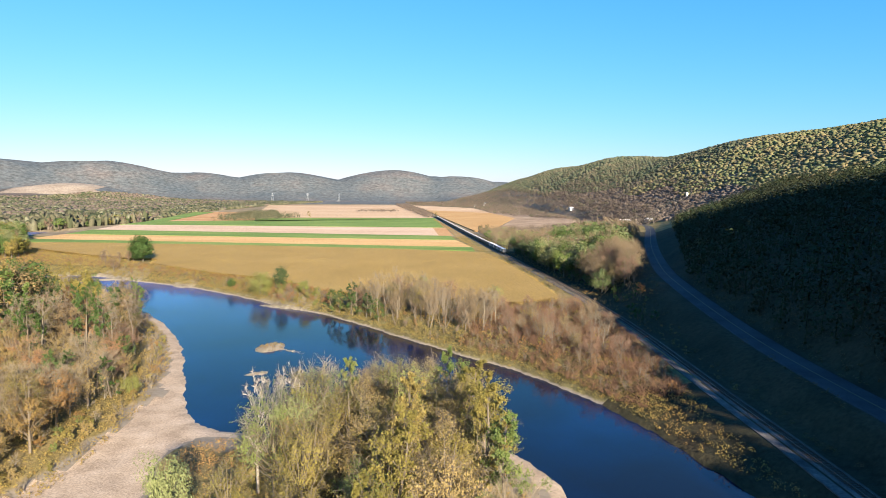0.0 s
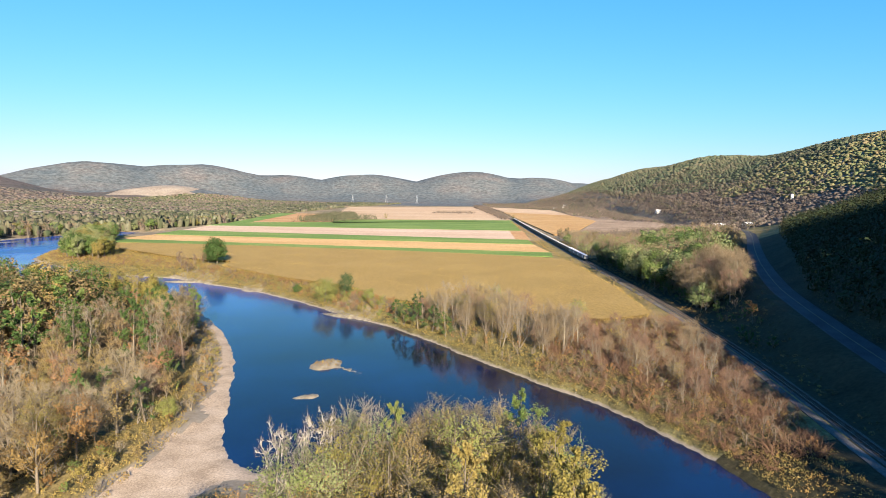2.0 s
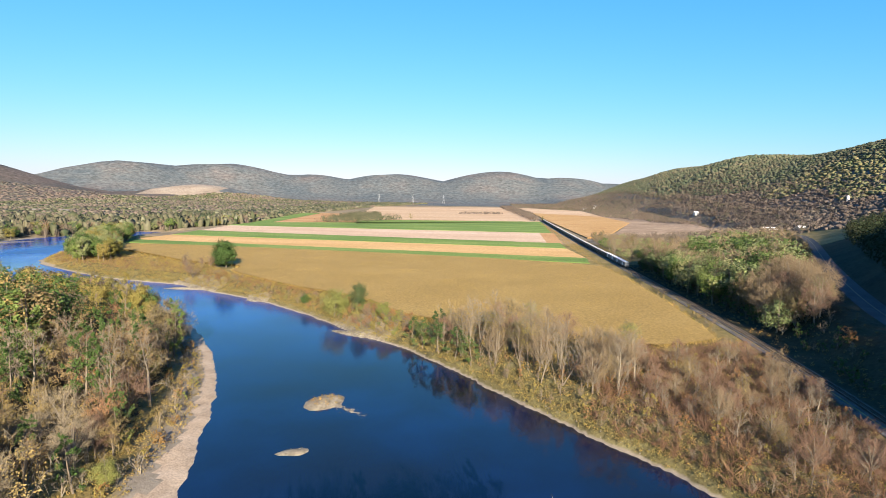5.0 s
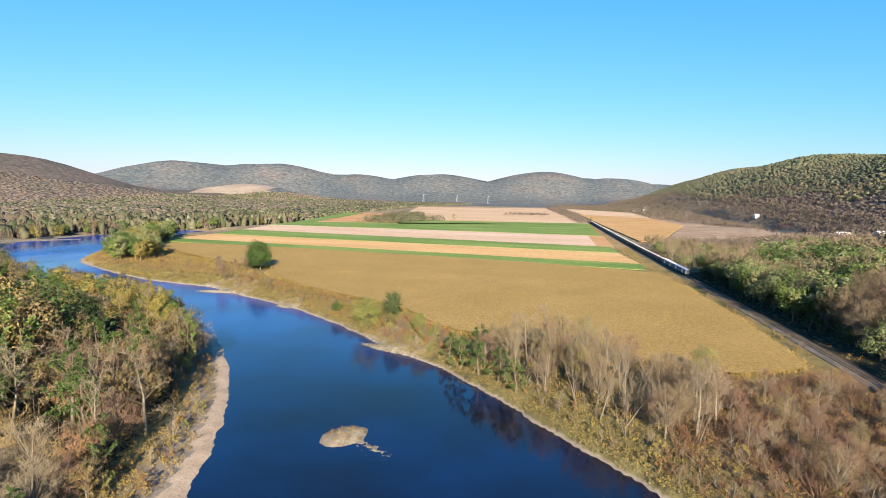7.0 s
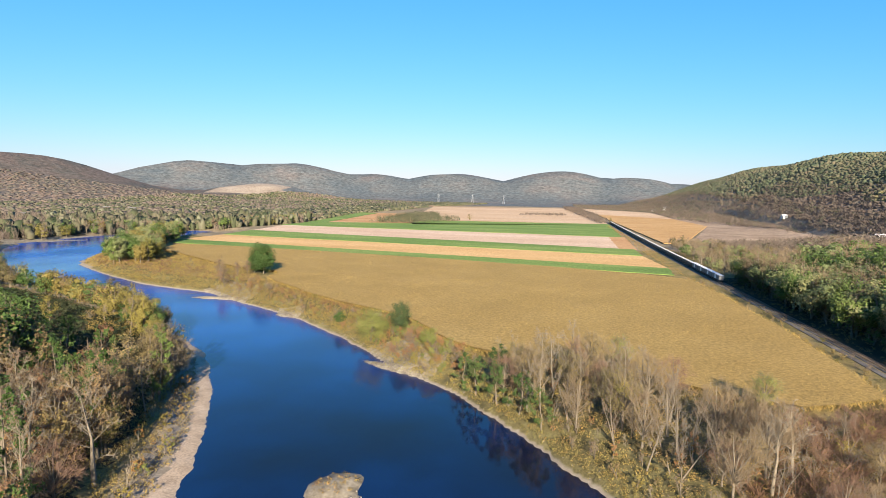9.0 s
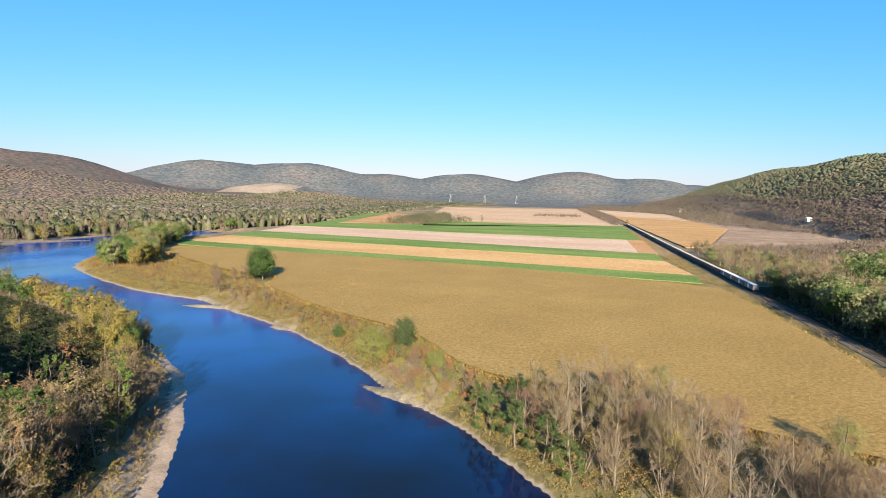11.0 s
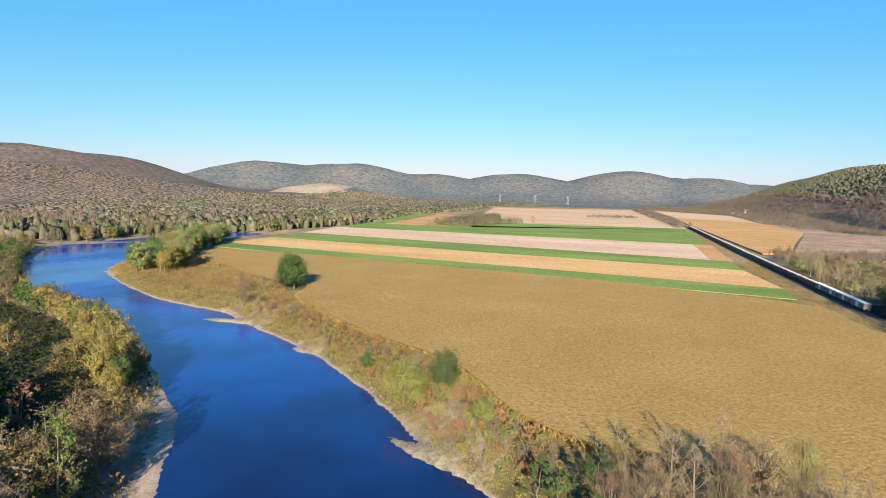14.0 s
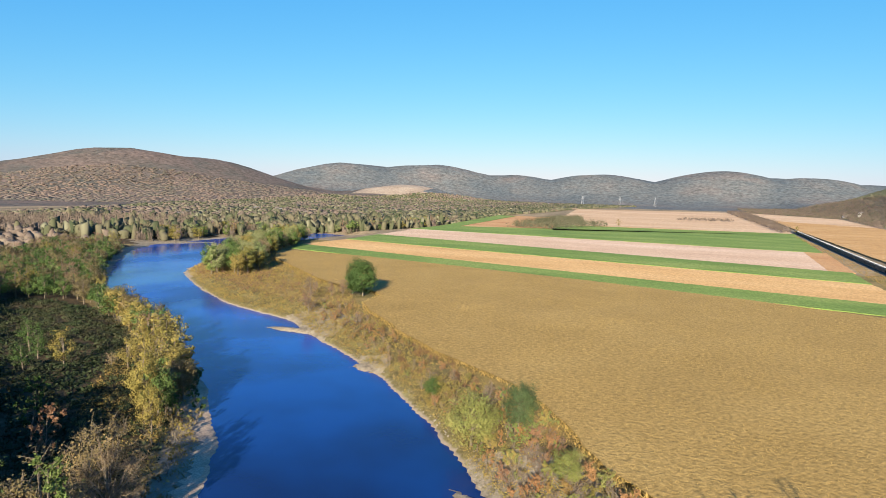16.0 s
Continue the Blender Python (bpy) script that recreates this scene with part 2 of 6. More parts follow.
# olive and rust tones, lightened to make up for grazing sun
M_WARMWOOD = patchwood("warm_hill_wood", [(0.0828, 0.106, 0.0486), (0.116, 0.124, 0.0578), (0.149, 0.127, 0.0647), (0.177, 0.137, 0.0763)], 90, 0.2)
M_VALLEYWOOD = patchwood("valley_wood", [(0.030, 0.042, 0.022), (0.062, 0.066, 0.036), (0.090, 0.082, 0.052), (0.128, 0.128, 0.084)], 70, 0.35)
M_BAREWOOD = patchwood("bare_wood", [(0.0768, 0.0594, 0.0477), (0.123, 0.095, 0.0753), (0.0986, 0.0792, 0.0661), (0.14, 0.117, 0.0863)], 60, 0.25)
# near-black greens: shade of slope and hollow put into the colour
M_SHADEWOOD = patchwood("shade_dark_wood", [(0.0189, 0.0297, 0.0129), (0.0269, 0.0377, 0.0161), (0.0323, 0.035, 0.0172), (0.035, 0.0297, 0.0189)], 60, 0.15)
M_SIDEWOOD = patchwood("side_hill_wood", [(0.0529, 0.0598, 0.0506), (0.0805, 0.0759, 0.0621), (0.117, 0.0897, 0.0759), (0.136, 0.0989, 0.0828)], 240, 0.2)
# blue-grey tones put the far ridges' distance haze into the colour
M_HAZERIDGE = earth("hazy_ridge_floor", (0.074, 0.090, 0.098), (0.100, 0.108, 0.108), (0.130, 0.118, 0.110), 260, 22, bump=6.0, grain=(0.5, 1.35))
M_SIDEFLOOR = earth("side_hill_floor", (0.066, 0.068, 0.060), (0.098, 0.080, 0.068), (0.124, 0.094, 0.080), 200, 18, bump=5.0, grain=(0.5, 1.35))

# water: dark blue body, fine ripples, broad smooth and ruffled patches
M_WATER, nt, b = shader("river_water", 0.04, 0.45)
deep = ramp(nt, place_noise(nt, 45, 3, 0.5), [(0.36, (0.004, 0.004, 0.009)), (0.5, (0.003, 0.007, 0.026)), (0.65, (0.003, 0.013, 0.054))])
# bluer body upstream: grazing sky reflection put into the base colour
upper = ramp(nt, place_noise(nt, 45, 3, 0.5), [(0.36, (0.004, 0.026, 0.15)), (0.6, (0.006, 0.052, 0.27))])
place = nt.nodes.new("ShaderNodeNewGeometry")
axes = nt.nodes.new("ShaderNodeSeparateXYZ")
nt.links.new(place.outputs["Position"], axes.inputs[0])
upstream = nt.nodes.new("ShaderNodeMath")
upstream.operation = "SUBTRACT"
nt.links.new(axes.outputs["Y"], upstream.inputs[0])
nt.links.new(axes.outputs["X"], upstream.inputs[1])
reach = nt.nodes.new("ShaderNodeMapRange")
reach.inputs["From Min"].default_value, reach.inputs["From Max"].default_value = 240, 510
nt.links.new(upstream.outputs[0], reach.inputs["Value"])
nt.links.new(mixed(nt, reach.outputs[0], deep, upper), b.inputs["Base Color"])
b.inputs["IOR"].default_value = 1.33
gloss = ramp(nt, place_noise(nt, 40, 2, 0.5, (1, 0.5, 1)), [(0.42, (0.015, 0.015, 0.015)), (0.62, (0.09, 0.09, 0.09))])
ruffled = ramp(nt, place_noise(nt, 60, 2, 0.5, (1, 0.5, 1)), [(0.4, (0.12, 0.12, 0.12)), (0.6, (0.28, 0.28, 0.28))])
nt.links.new(mixed(nt, reach.outputs[0], gloss, ruffled), b.inputs["Roughness"])
bumped(nt, b, place_noise(nt, 1.4, 4, 0.65, (1, 0.6, 1)), 0.03)


# ---- helpers for meshes and things ----
rng = np.random.default_rng(7)


def mesh(name, verts, faces, mats, index=None, smooth=False):
    me = bpy.data.meshes.new(name)
    verts = np.asarray(verts, float)
    if isinstance(faces, np.ndarray):
        n, k = faces.shape
        me.vertices.add(len(verts))
        me.vertices.foreach_set("co", verts.ravel())
        me.loops.add(n * k)
        me.loops.foreach_set("vertex_index", faces.ravel().astype(np.int32))
        me.polygons.add(n)
        me.polygons.foreach_set("loop_start", np.arange(0, n * k, k, dtype=np.int32))
        me.polygons.foreach_set("loop_total", np.full(n, k, dtype=np.int32))
    else:
        me.from_pydata([tuple(v) for v in verts], [], faces)
    for m in mats if isinstance(mats, (list, tuple)) else [mats]:
        me.materials.append(m)
    if index is not None:
        me.polygons.foreach_set("material_index", np.asarray(index, np.int32))
    me.polygons.foreach_set("use_smooth", np.full(len(me.polygons), bool(smooth)))
    me.update(calc_edges=True)
    return me


def part(name, me, parent, label="", m=None):
    ob = new(name, me)
    ob.parent = parent
    if m is not None:
        ob.matrix_basis = m
    return tagged(ob, label)


def box_data(w, d, h, x=0.0, y=0.0, z=0.0, taper=1.0):
    """A box with its foot at z, narrower towards its top by taper."""
    c = [(sx * w / 2 * k + x, sy * d / 2 * k + y, zz) for zz, k in ((z, 1.0), (z + h, taper)) for sx, sy in ((-1, -1), (1, -1), (1, 1), (-1, 1))]
    f = [(3, 2, 1, 0), (4, 5, 6, 7), (0, 1, 5, 4), (1, 2, 6, 5), (2, 3, 7, 6), (3, 0, 4, 7)]
    return np.array(c), np.array(f)


def smooth01(a, b, x):
    t = np.clip((x - a) / (b - a), 0, 1)
    return t * t * (3 - 2 * t)


def off_line(line, x, y):
    """Distance of points from a line of points, and how far along it the nearest place is."""
    line = np.asarray(line, float)
    best, along, run = np.full(x.shape, 1e9), np.zeros(x.shape), 0.0
    for (ax, ay), (bx, by) in zip(line[:-1], line[1:]):
        dx, dy = bx - ax, by - ay
        length = math.hypot(dx, dy)
        t = np.clip(((x - ax) * dx + (y - ay) * dy) / length**2, 0, 1)
        d = np.hypot(x - ax - t * dx, y - ay - t * dy)
        along = np.where(d < best, run + t * length, along)
        best = np.minimum(best, d)
        run += length
    return best, along


def inside(poly, x, y):
    poly = np.asarray(poly, float)
    res = np.zeros(np.shape(x), bool)
    for (ax, ay), (bx, by) in zip(poly, np.roll(poly, -1, 0)):
        cut = (ay > y) != (by > y)
        with np.errstate(divide="ignore", invalid="ignore"):
            res ^= cut & (x < (bx - ax) * (y - ay) / (by - ay) + ax)
    return res


def rounded(line, times=2):
    """A line of points with its corners cut."""
    p = np.asarray(line, float)
    for _ in range(times):
        q, r = 0.75 * p[:-1] + 0.25 * p[1:], 0.25 * p[:-1] + 0.75 * p[1:]
        p = np.vstack([p[:1], np.stack([q, r], 1).reshape(-1, 2), p[-1:]])
    return p


def wobble(x, y, size, seed=0.0):
    """Cheap smooth noise between about -1 and 1."""
    u, v = x / size + seed * 3.7, y / size - seed * 1.9
    return (np.sin(u * 2.1 + 1.3 * np.sin(v * 1.7)) + np.sin(v * 2.6 + 1.7 * np.sin(u * 1.3 + 2)) + 0.5 * np.sin(4.3 * u - 3.1 * v + 1)) / 2.5


# ---- the plan: river, rail, road ----
FIELD_BANK = rounded([(60, -400), (78, -120), (74, 20), (66, 78), (61, 103), (55, 122), (40, 149), (27, 164), (10, 187), (-10, 216), (-27, 237), (-44, 249), (-54, 262),
                      (-75, 285), (-99, 307), (-113, 317), (-139, 334), (-158, 345), (-172, 358), (-204, 366), (-228, 374), (-278, 404), (-318, 432), (-338, 458),
                      (-350, 490), (-372, 540), (-392, 600), (-400, 680), (-380, 760)])
WOOD_BANK = rounded([(0, -400), (22, -120), (34, 20), (35, 70), (26, 95), (4, 106), (-31, 103), (-46, 113), (-53, 136), (-62, 163), (-73, 192), (-88, 220), (-107, 249),
                     (-122, 263), (-151, 287), (-175, 303), (-211, 323), (-242, 337), (-279, 355), (-298, 364), (-348, 404), (-418, 466), (-465, 515), (-492, 565),
                     (-488, 620), (-480, 690), (-450, 780)])
RIVER = np.vstack([FIELD_BANK, WOOD_BANK[::-1]])
RAIL_LINE = rounded([(60, -300), (67, -60), (75, 30), (80, 66), (84, 101), (93, 168), (96, 205), (99, 265), (102, 425), (106, 700), (121, 1239), (130, 1700), (132, 2600)])
ROAD_LINE = rounded([(84, -300), (89, -60), (95, 45), (99, 75), (103, 98), (110, 133), (126, 208), (141, 252), (185, 355), (262, 512), (300, 600), (330, 690), (352, 820), (372, 1100), (385, 1500)])
ROAD_Z = lambda y: 12.0 + 4.5 * smooth01(110, 230, y) + 5.5 * smooth01(150, 480, y) - 16.4 * smooth01(560, 860, y)
# gravel spits and islands: x, y, half length, half width, turn, height
BARS = [(-38.5, 178, 7.0, 4.6, 70, 0.9), (-30, 173, 10, 1.8, -35, -0.06), (-37, 149, 5.0, 2.6, 25, 0.3), (-49, 252, 13, 2.6, -31, 0.6),
        (-162, 344, 15, 3.2, 0, 0.8), (-113, 314, 6, 1.8, -35, 0.6), (-478, 585, 34, 6, 55, 1.0)]
BEACH = [(-38, 0), (-43, 40), (-43, 76), (-44, 94), (-40, 101), (-46, 112), (-52, 136), (-61, 163), (-73, 192), (-88, 221), (-108, 250), (-122, 264), (-150, 287),
         (-151, 285), (-124, 261), (-109, 248), (-91, 222), (-77, 198), (-66, 168), (-59, 138), (-59, 104), (-63, 80), (-68, 40), (-70, 0)]
# the ridge over the road: its crest's places and heights
# the southern crest, out of view, is raised to cast the slope's shade
RIDGE_Y, RIDGE_X, RIDGE_Z = (-500, -200, -100, -22, 41, 150, 291, 420, 560, 700), (176, 140, 138, 154, 192, 244, 300, 375, 450, 520), (76, 80, 81, 83, 75, 60, 57, 54, 40, 24)
HILLS = [(-640, 4330, 185, 520, 420, 0), (110, 4450, 205, 560, 420, 0), (640, 4500, 150, 520, 420, 0), (-1250, 4250, 150, 520, 420, 10), (-1760, 3950, 225, 620, 420, 20),
         (-2260, 3480, 215, 560, 420, 35), (-2500, 2050, 186, 620, 480, 65), (-2330, 2380, 165, 480, 420, 45), (-3000, 1500, 120, 700, 500, 80), (-3400, 2600, 190, 700, 700, 0),
         (-1480, 2960, 88, 330, 230, 15), (1100, 4700, 140, 600, 400, 0), (-1900, 2100, 60, 600, 350, 60)]


def height(x, y):
    """The land's height over the water."""
    x, y = np.asarray(x, float), np.asarray(y, float)
    to_field, to_wood = off_line(FIELD_BANK, x, y)[0], off_line(WOOD_BANK, x, y)[0]
    dist = np.minimum(to_field, to_wood)
    ragged = np.where(inside(RIVER, x, y), -dist, dist) + 0.6 * wobble(x, y, 8.0) + 0.2 * wobble(x, y, 4.3, 1)
    steep = 1.6 * smooth01(-0.5, 1.0, ragged) + 3.1 * smooth01(1.5, 12, ragged)
    gentle = 0.12 * np.clip(ragged, -3, 2) + 0.5 * smooth01(0, 9, ragged) + 2.2 * smooth01(4, 30, ragged)
    z = np.where(to_field < to_wood, steep + 0.03, gentle) - 1.8 * smooth01(0.4, -5, ragged)
    edge_x, edge_y = x + 2 * wobble(x, y, 9, 7), y + 2 * wobble(x, y, 7, 8)
    off_beach = np.where(inside(BEACH, edge_x, edge_y), 0, off_line(BEACH + BEACH[:1], edge_x, edge_y)[0])
    z = np.where((off_beach < 9) & (to_wood <= to_field), np.minimum(z, 0.40 + 0.07 * wobble(x, y, 6, 9) + 0.4 * off_beach), z)
    for bx, by, la, wa, turn, up in BARS:
        c, s = math.cos(radians(turn)), math.sin(radians(turn))
        u, v = ((x - bx) * c + (y - by) * s) / la, (-(x - bx) * s + (y - by) * c) / wa
        r = np.hypot(u, v) + 0.16 * wobble(x, y, 3.0, 2) + 0.1 * wobble(x, y, 1.3, 3)
        z = np.where(r < 1.35, np.maximum(z, -0.7 + (up + 0.7) * smooth01(1.35, 0.35, r)), z)
    z = z + np.where(dist > 14, 0.25 * wobble(x, y, 16, 4), 0)
    # the slope on the road's side
    rd, ra = off_line(ROAD_LINE, x, y)
    rl, _ = off_line(RAIL_LINE, x, y)
    road_x = np.interp(y, ROAD_LINE[:, 1], ROAD_LINE[:, 0])
    rail_x = np.interp(y, RAIL_LINE[:, 1], RAIL_LINE[:, 0])
    up = smooth01(0, 1, np.clip((x - rail_x - 5) / np.maximum(road_x - rail_x - 12, 6), 0, 1))
    shelf = (ROAD_Z(y) - 4.5) * up
    z = z + np.where(x > rail_x, shelf, 0)
    past = np.clip(x - road_x - 7, 0, None)
    crest_x = np.interp(y, RIDGE_Y, RIDGE_X)
    ridge = np.interp(y, RIDGE_Y, RIDGE_Z) - ROAD_Z(y)
    z = z + ridge * (1 - (1 - np.clip(past / np.maximum(crest_x - road_x - 7, 20), 0, 1)) ** 2) * smooth01(900, 500, x)
    # unseen knoll added to deepen the shade on the slope
    z = z + 110 * np.exp(-(((x - 300) / 90) ** 2 + (y / 80) ** 2)) * smooth01(0, 60, past)
    crest = 137 * smooth01(-300, 700, y) * smooth01(3900, 2200, y) + 10 * wobble(x, y, 260, 5)
    foot = 300 + 60 * smooth01(1500, 3200, y)
    z = z + np.where(x > foot, crest * smooth01(0, 1, (x - foot) / 400) * smooth01(2600, 1200, x), 0)
    # far hills
    far = np.zeros_like(z)
    for hx, hy, up, la, wa, turn in HILLS:
        c, s = math.cos(radians(turn)), math.sin(radians(turn))
        u, v = ((x - hx) * c + (y - hy) * s) / la, (-(x - hx) * s + (y - hy) * c) / wa
        far = np.maximum(far, up * np.exp(-(u * u + v * v))) + 0.25 * np.minimum(far, up * np.exp(-(u * u + v * v)))
    z = z + far * (1 + 0.05 * wobble(x, y, 300, 6))
    # level ways for rail and road
    between = (x > rail_x) & (x < road_x) & (rl + rd < 32)
    bank = 5.3 + (ROAD_Z(y) - 5.4) * smooth01(0, 1, (rl - 3.0) / np.maximum(rl + rd - 8.0, 2.0))
    z = np.where(between, bank, z)
    z = np.where((rl < 9) & ~between, z + (5.3 - z) * smooth01(9, 4, rl), z)
    z = np.where((rd < 10) & ~between, z + (ROAD_Z(y) - 0.1 - z) * smooth01(10, 5, rd), z)
    return z


def spaced(lo, fine_lo, fine_hi, hi, step, grow=1.055):
    mid = list(np.arange(fine_lo, fine_hi + step, step))
    out, s, v = [], step, mid[-1]
    while v < hi:
        s *= grow
        v += s
        out.append(v)
    low, s, v = [], step, mid[0]
    while v > lo:
        s *= grow
        v -= s
        low.append(v)
    return np.array(low[::-1] + mid + out)


gx, gy = spaced(-4600, -235, 140, 3600, 1.8), spaced(-1100, 60, 385, 5000, 1.9)
X, Y = np.meshgrid(gx, gy)
Z = height(X, Y)
nx, ny = len(gx), len(gy)
ids = np.arange(nx * ny).reshape(ny, nx)
quads = np.stack([ids[:-1, :-1], ids[:-1, 1:], ids[1:, 1:], ids[1:, :-1]], -1).reshape(-1, 4)
cx, cy, cz = [((a[:-1, :-1] + a[1:, 1:]) / 2).ravel() for a in (X, Y, Z)]
left_wood = (off_line(WOOD_BANK, cx, cy)[0] < off_line(FIELD_BANK, cx, cy)[0]) & (cx < 60)
kind = np.zeros(len(cx), int)
woody = (cx < -78 + 7 * wobble(cx, cy, 12, 3)) | (cy > 190) | (((cx - 10) / 26) ** 2 + ((cy - 62) / 50) ** 2 < 1 + 0.3 * wobble(cx, cy, 9, 2))
kind[left_wood & (cz > 1.6) & woody] = 1
# shade-darkened litter right of the rail, where the ridge's shadow lies
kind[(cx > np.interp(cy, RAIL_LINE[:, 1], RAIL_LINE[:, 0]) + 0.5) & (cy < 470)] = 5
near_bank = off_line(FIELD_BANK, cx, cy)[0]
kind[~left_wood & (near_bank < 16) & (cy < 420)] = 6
# the same darkened litter on the near bank, also for shade
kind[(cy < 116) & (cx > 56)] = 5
for bx, by, la, wa, turn, up in BARS:
    kind[np.hypot(cx - bx, cy - by) < 1.5 * la] = 7
kind[inside(BEACH, cx + 2 * wobble(cx, cy, 9, 7), cy + 2 * wobble(cx, cy, 7, 8)) | ((cz < 0.5) & left_wood & (cy < 330) & (kind != 7))] = 8
kind[(cy > 640) | (cx < -560) | (cx > 420)] = 2
qd = ((cx + 1475) / 215) ** 2 + ((cy - 2850) / 150) ** 2 + 0.25 * wobble(cx, cy, 90, 8)
kind[(cx > 240) & (cx < 480 + 30 * wobble(cx, cy, 60, 2)) & (cy > 660) & (cy < 1700) & (cz < 40)] = 9
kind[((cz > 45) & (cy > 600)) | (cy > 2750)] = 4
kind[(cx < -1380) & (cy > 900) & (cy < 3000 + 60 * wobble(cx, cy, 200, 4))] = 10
kind[qd < 1] = 3
ground = new("ground", mesh("ground", np.stack([X, Y, Z], -1).reshape(-1, 3), quads, [M_GRASS, M_WOODFLOOR, M_FARLAND, M_QUARRY, M_HAZERIDGE, M_SHADEFLOOR, M_BANKEARTH, M_BAR, M_GRAVEL, M_MEADOW, M_SIDEFLOOR], kind, True))
tagged(ground, "broad river valley ground with grass, leaf litter and wooded hills", "ground", kind="structure")


def land(x, y):
    """The ground sheet's own height, between its corners."""
    i, j = np.clip(np.searchsorted(gx, x) - 1, 0, nx - 2), np.clip(np.searchsorted(gy, y) - 1, 0, ny - 2)
    u, v = (x - gx[i]) / (gx[i + 1] - gx[i]), (y - gy[j]) / (gy[j + 1] - gy[j])
    return (Z[j, i] * (1 - u) + Z[j, i + 1] * u) * (1 - v) + (Z[j + 1, i] * (1 - u) + Z[j + 1, i + 1] * u) * v


wx, wy = np.linspace(-620, 140, 40), np.linspace(-420, 860, 64)
WX, WY = np.meshgrid(wx, wy)
ids = np.arange(WX.size).reshape(WX.shape)
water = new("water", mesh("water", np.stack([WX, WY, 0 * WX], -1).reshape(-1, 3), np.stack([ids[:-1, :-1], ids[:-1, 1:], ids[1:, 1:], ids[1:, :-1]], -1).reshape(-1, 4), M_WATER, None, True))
tagged(water, "calm deep blue river water reflecting sky and banks", "river", kind="structure")


# ---- fields ----
def slab(name, corners, z0, z1, mats, cells=24, ragged=0.6):
    """A crop or stubble field on the ground: a low bed with a thickness and slightly uneven edges."""
    a, b_, c, d = [np.array(p, float) for p in corners]
    u = np.linspace(0, 1, cells * 3 + 1)[None, :, None]
    v = np.linspace(0, 1, cells + 1)[:, None, None]
    p = (a * (1 - u) + b_ * u) * (1 - v) + (d * (1 - u) + c * u) * v
    x, y = p[..., 0] + ragged * wobble(p[..., 0], p[..., 1], 9, 3), p[..., 1] + ragged * wobble(p[..., 0], p[..., 1], 7, 4)
    z = np.full_like(x, z1)
    n = x.size
    ids = np.arange(n).reshape(x.shape)
    faces = [np.stack([ids[:-1, :-1], ids[:-1, 1:], ids[1:, 1:], ids[1:, :-1]], -1).reshape(-1, 4)]
    rim = np.concatenate([ids[0, :], ids[1:, -1], ids[-1, -2::-1], ids[-2:0:-1, 0]])
    rx, ry = x.ravel()[rim], y.ravel()[rim]
    low = n + np.arange(len(rim))
    faces.append(np.stack([rim, low, np.roll(low, -1), np.roll(rim, -1)], -1))
    verts = np.vstack([np.stack([x, y, z], -1).reshape(-1, 3), np.stack([rx, ry, np.full(len(rx), z0)], -1)])
    return new(name, mesh(name, verts, np.vstack(faces), mats))


BED = 4.9
field_rows = [
    ("green_crop_strip", [(-338, 562), (82, 470), (86, 507), (-353, 598)], 0.30, M_GREENCROP, "narrow strip of bright green young crop"),
    ("stubble_strip", [(-353, 599), (86, 508), (82, 590), (-350, 668)], 0.12, M_TANSTUBBLE, "wide strip of tan cut stubble"),
    ("green_crop_strip", [(-350, 669), (82, 591), (84, 652), (-358, 748)], 0.30, M_GREENCROP, "long strip of green young crop"),
    ("stubble_strip", [(-358, 749), (84, 653), (94, 820), (-370, 866)], 0.12, M_PINKSTUBBLE, "wide strip of pale pinkish stubble"),
    ("orange_stubble_end", [(70, 655), (86, 651), (97, 822), (78, 822)], 0.17, M_ORANGESOIL, "small patch of orange soil beside the rail"),
    ("green_crop_field", [(-375, 867), (94, 821), (112, 1128), (-372, 960)], 0.30, M_GREENCROP, "broad field of green young crop"),
    ("orange_stubble_strip", [(-345, 968), (-210, 978), (-290, 1440), (-395, 1440)], 0.16, M_ORANGESOIL, "strip of orange stubble between green crops"),
    ("green_crop_strip", [(-374, 961), (-346, 967), (-397, 1440), (-440, 1440)], 0.30, M_GREENCROP, "green crop strip along the woods"),
    ("green_crop_wedge", [(-208, 979), (113, 1130), (116, 1165), (-235, 1130)], 0.30, M_GREENCROP, "wedge of green crop before the far field"),
    ("far_stubble_field", [(-250, 1135), (116, 1168), (128, 2450), (-420, 2280)], 0.2, M_FARFIELD, "far broad field of pale cut stubble"),
    ("rail_side_meadow", [(153, 742), (262, 696), (352, 890), (284, 1160)], 0.2, M_MEADOW, "pale brown dry meadow beside the tan field"),
    ("rail_side_meadow", [(285, 1160), (353, 892), (345, 1040), (328, 1168)], 0.2, M_MEADOW, "end of the dry meadow before the brush"),
    ("rail_side_field", [(126, 735), (149, 742), (281, 1164), (131, 1180)], 0.25, M_GOLDSOIL, "long golden stubble field beside the rail"),
    ("rail_side_field", [(131, 1181), (281, 1165), (291, 1480), (140, 1700)], 0.25, M_GOLDSOIL, "far part of the golden stubble field"),
    ("rail_side_field", [(142, 1702), (291, 1482), (330, 2000), (142, 2400)], 0.25, M_FARFIELD, "far tan stubble field beyond the rail"),
]
for name, corners, thick, mat, label in field_rows:
    zz = BED + (0.95 if name.startswith("rail_side") else 0)
    tagged(slab(name, corners, 3.0, zz + thick, mat), label, "field", "crop fields", "structure")


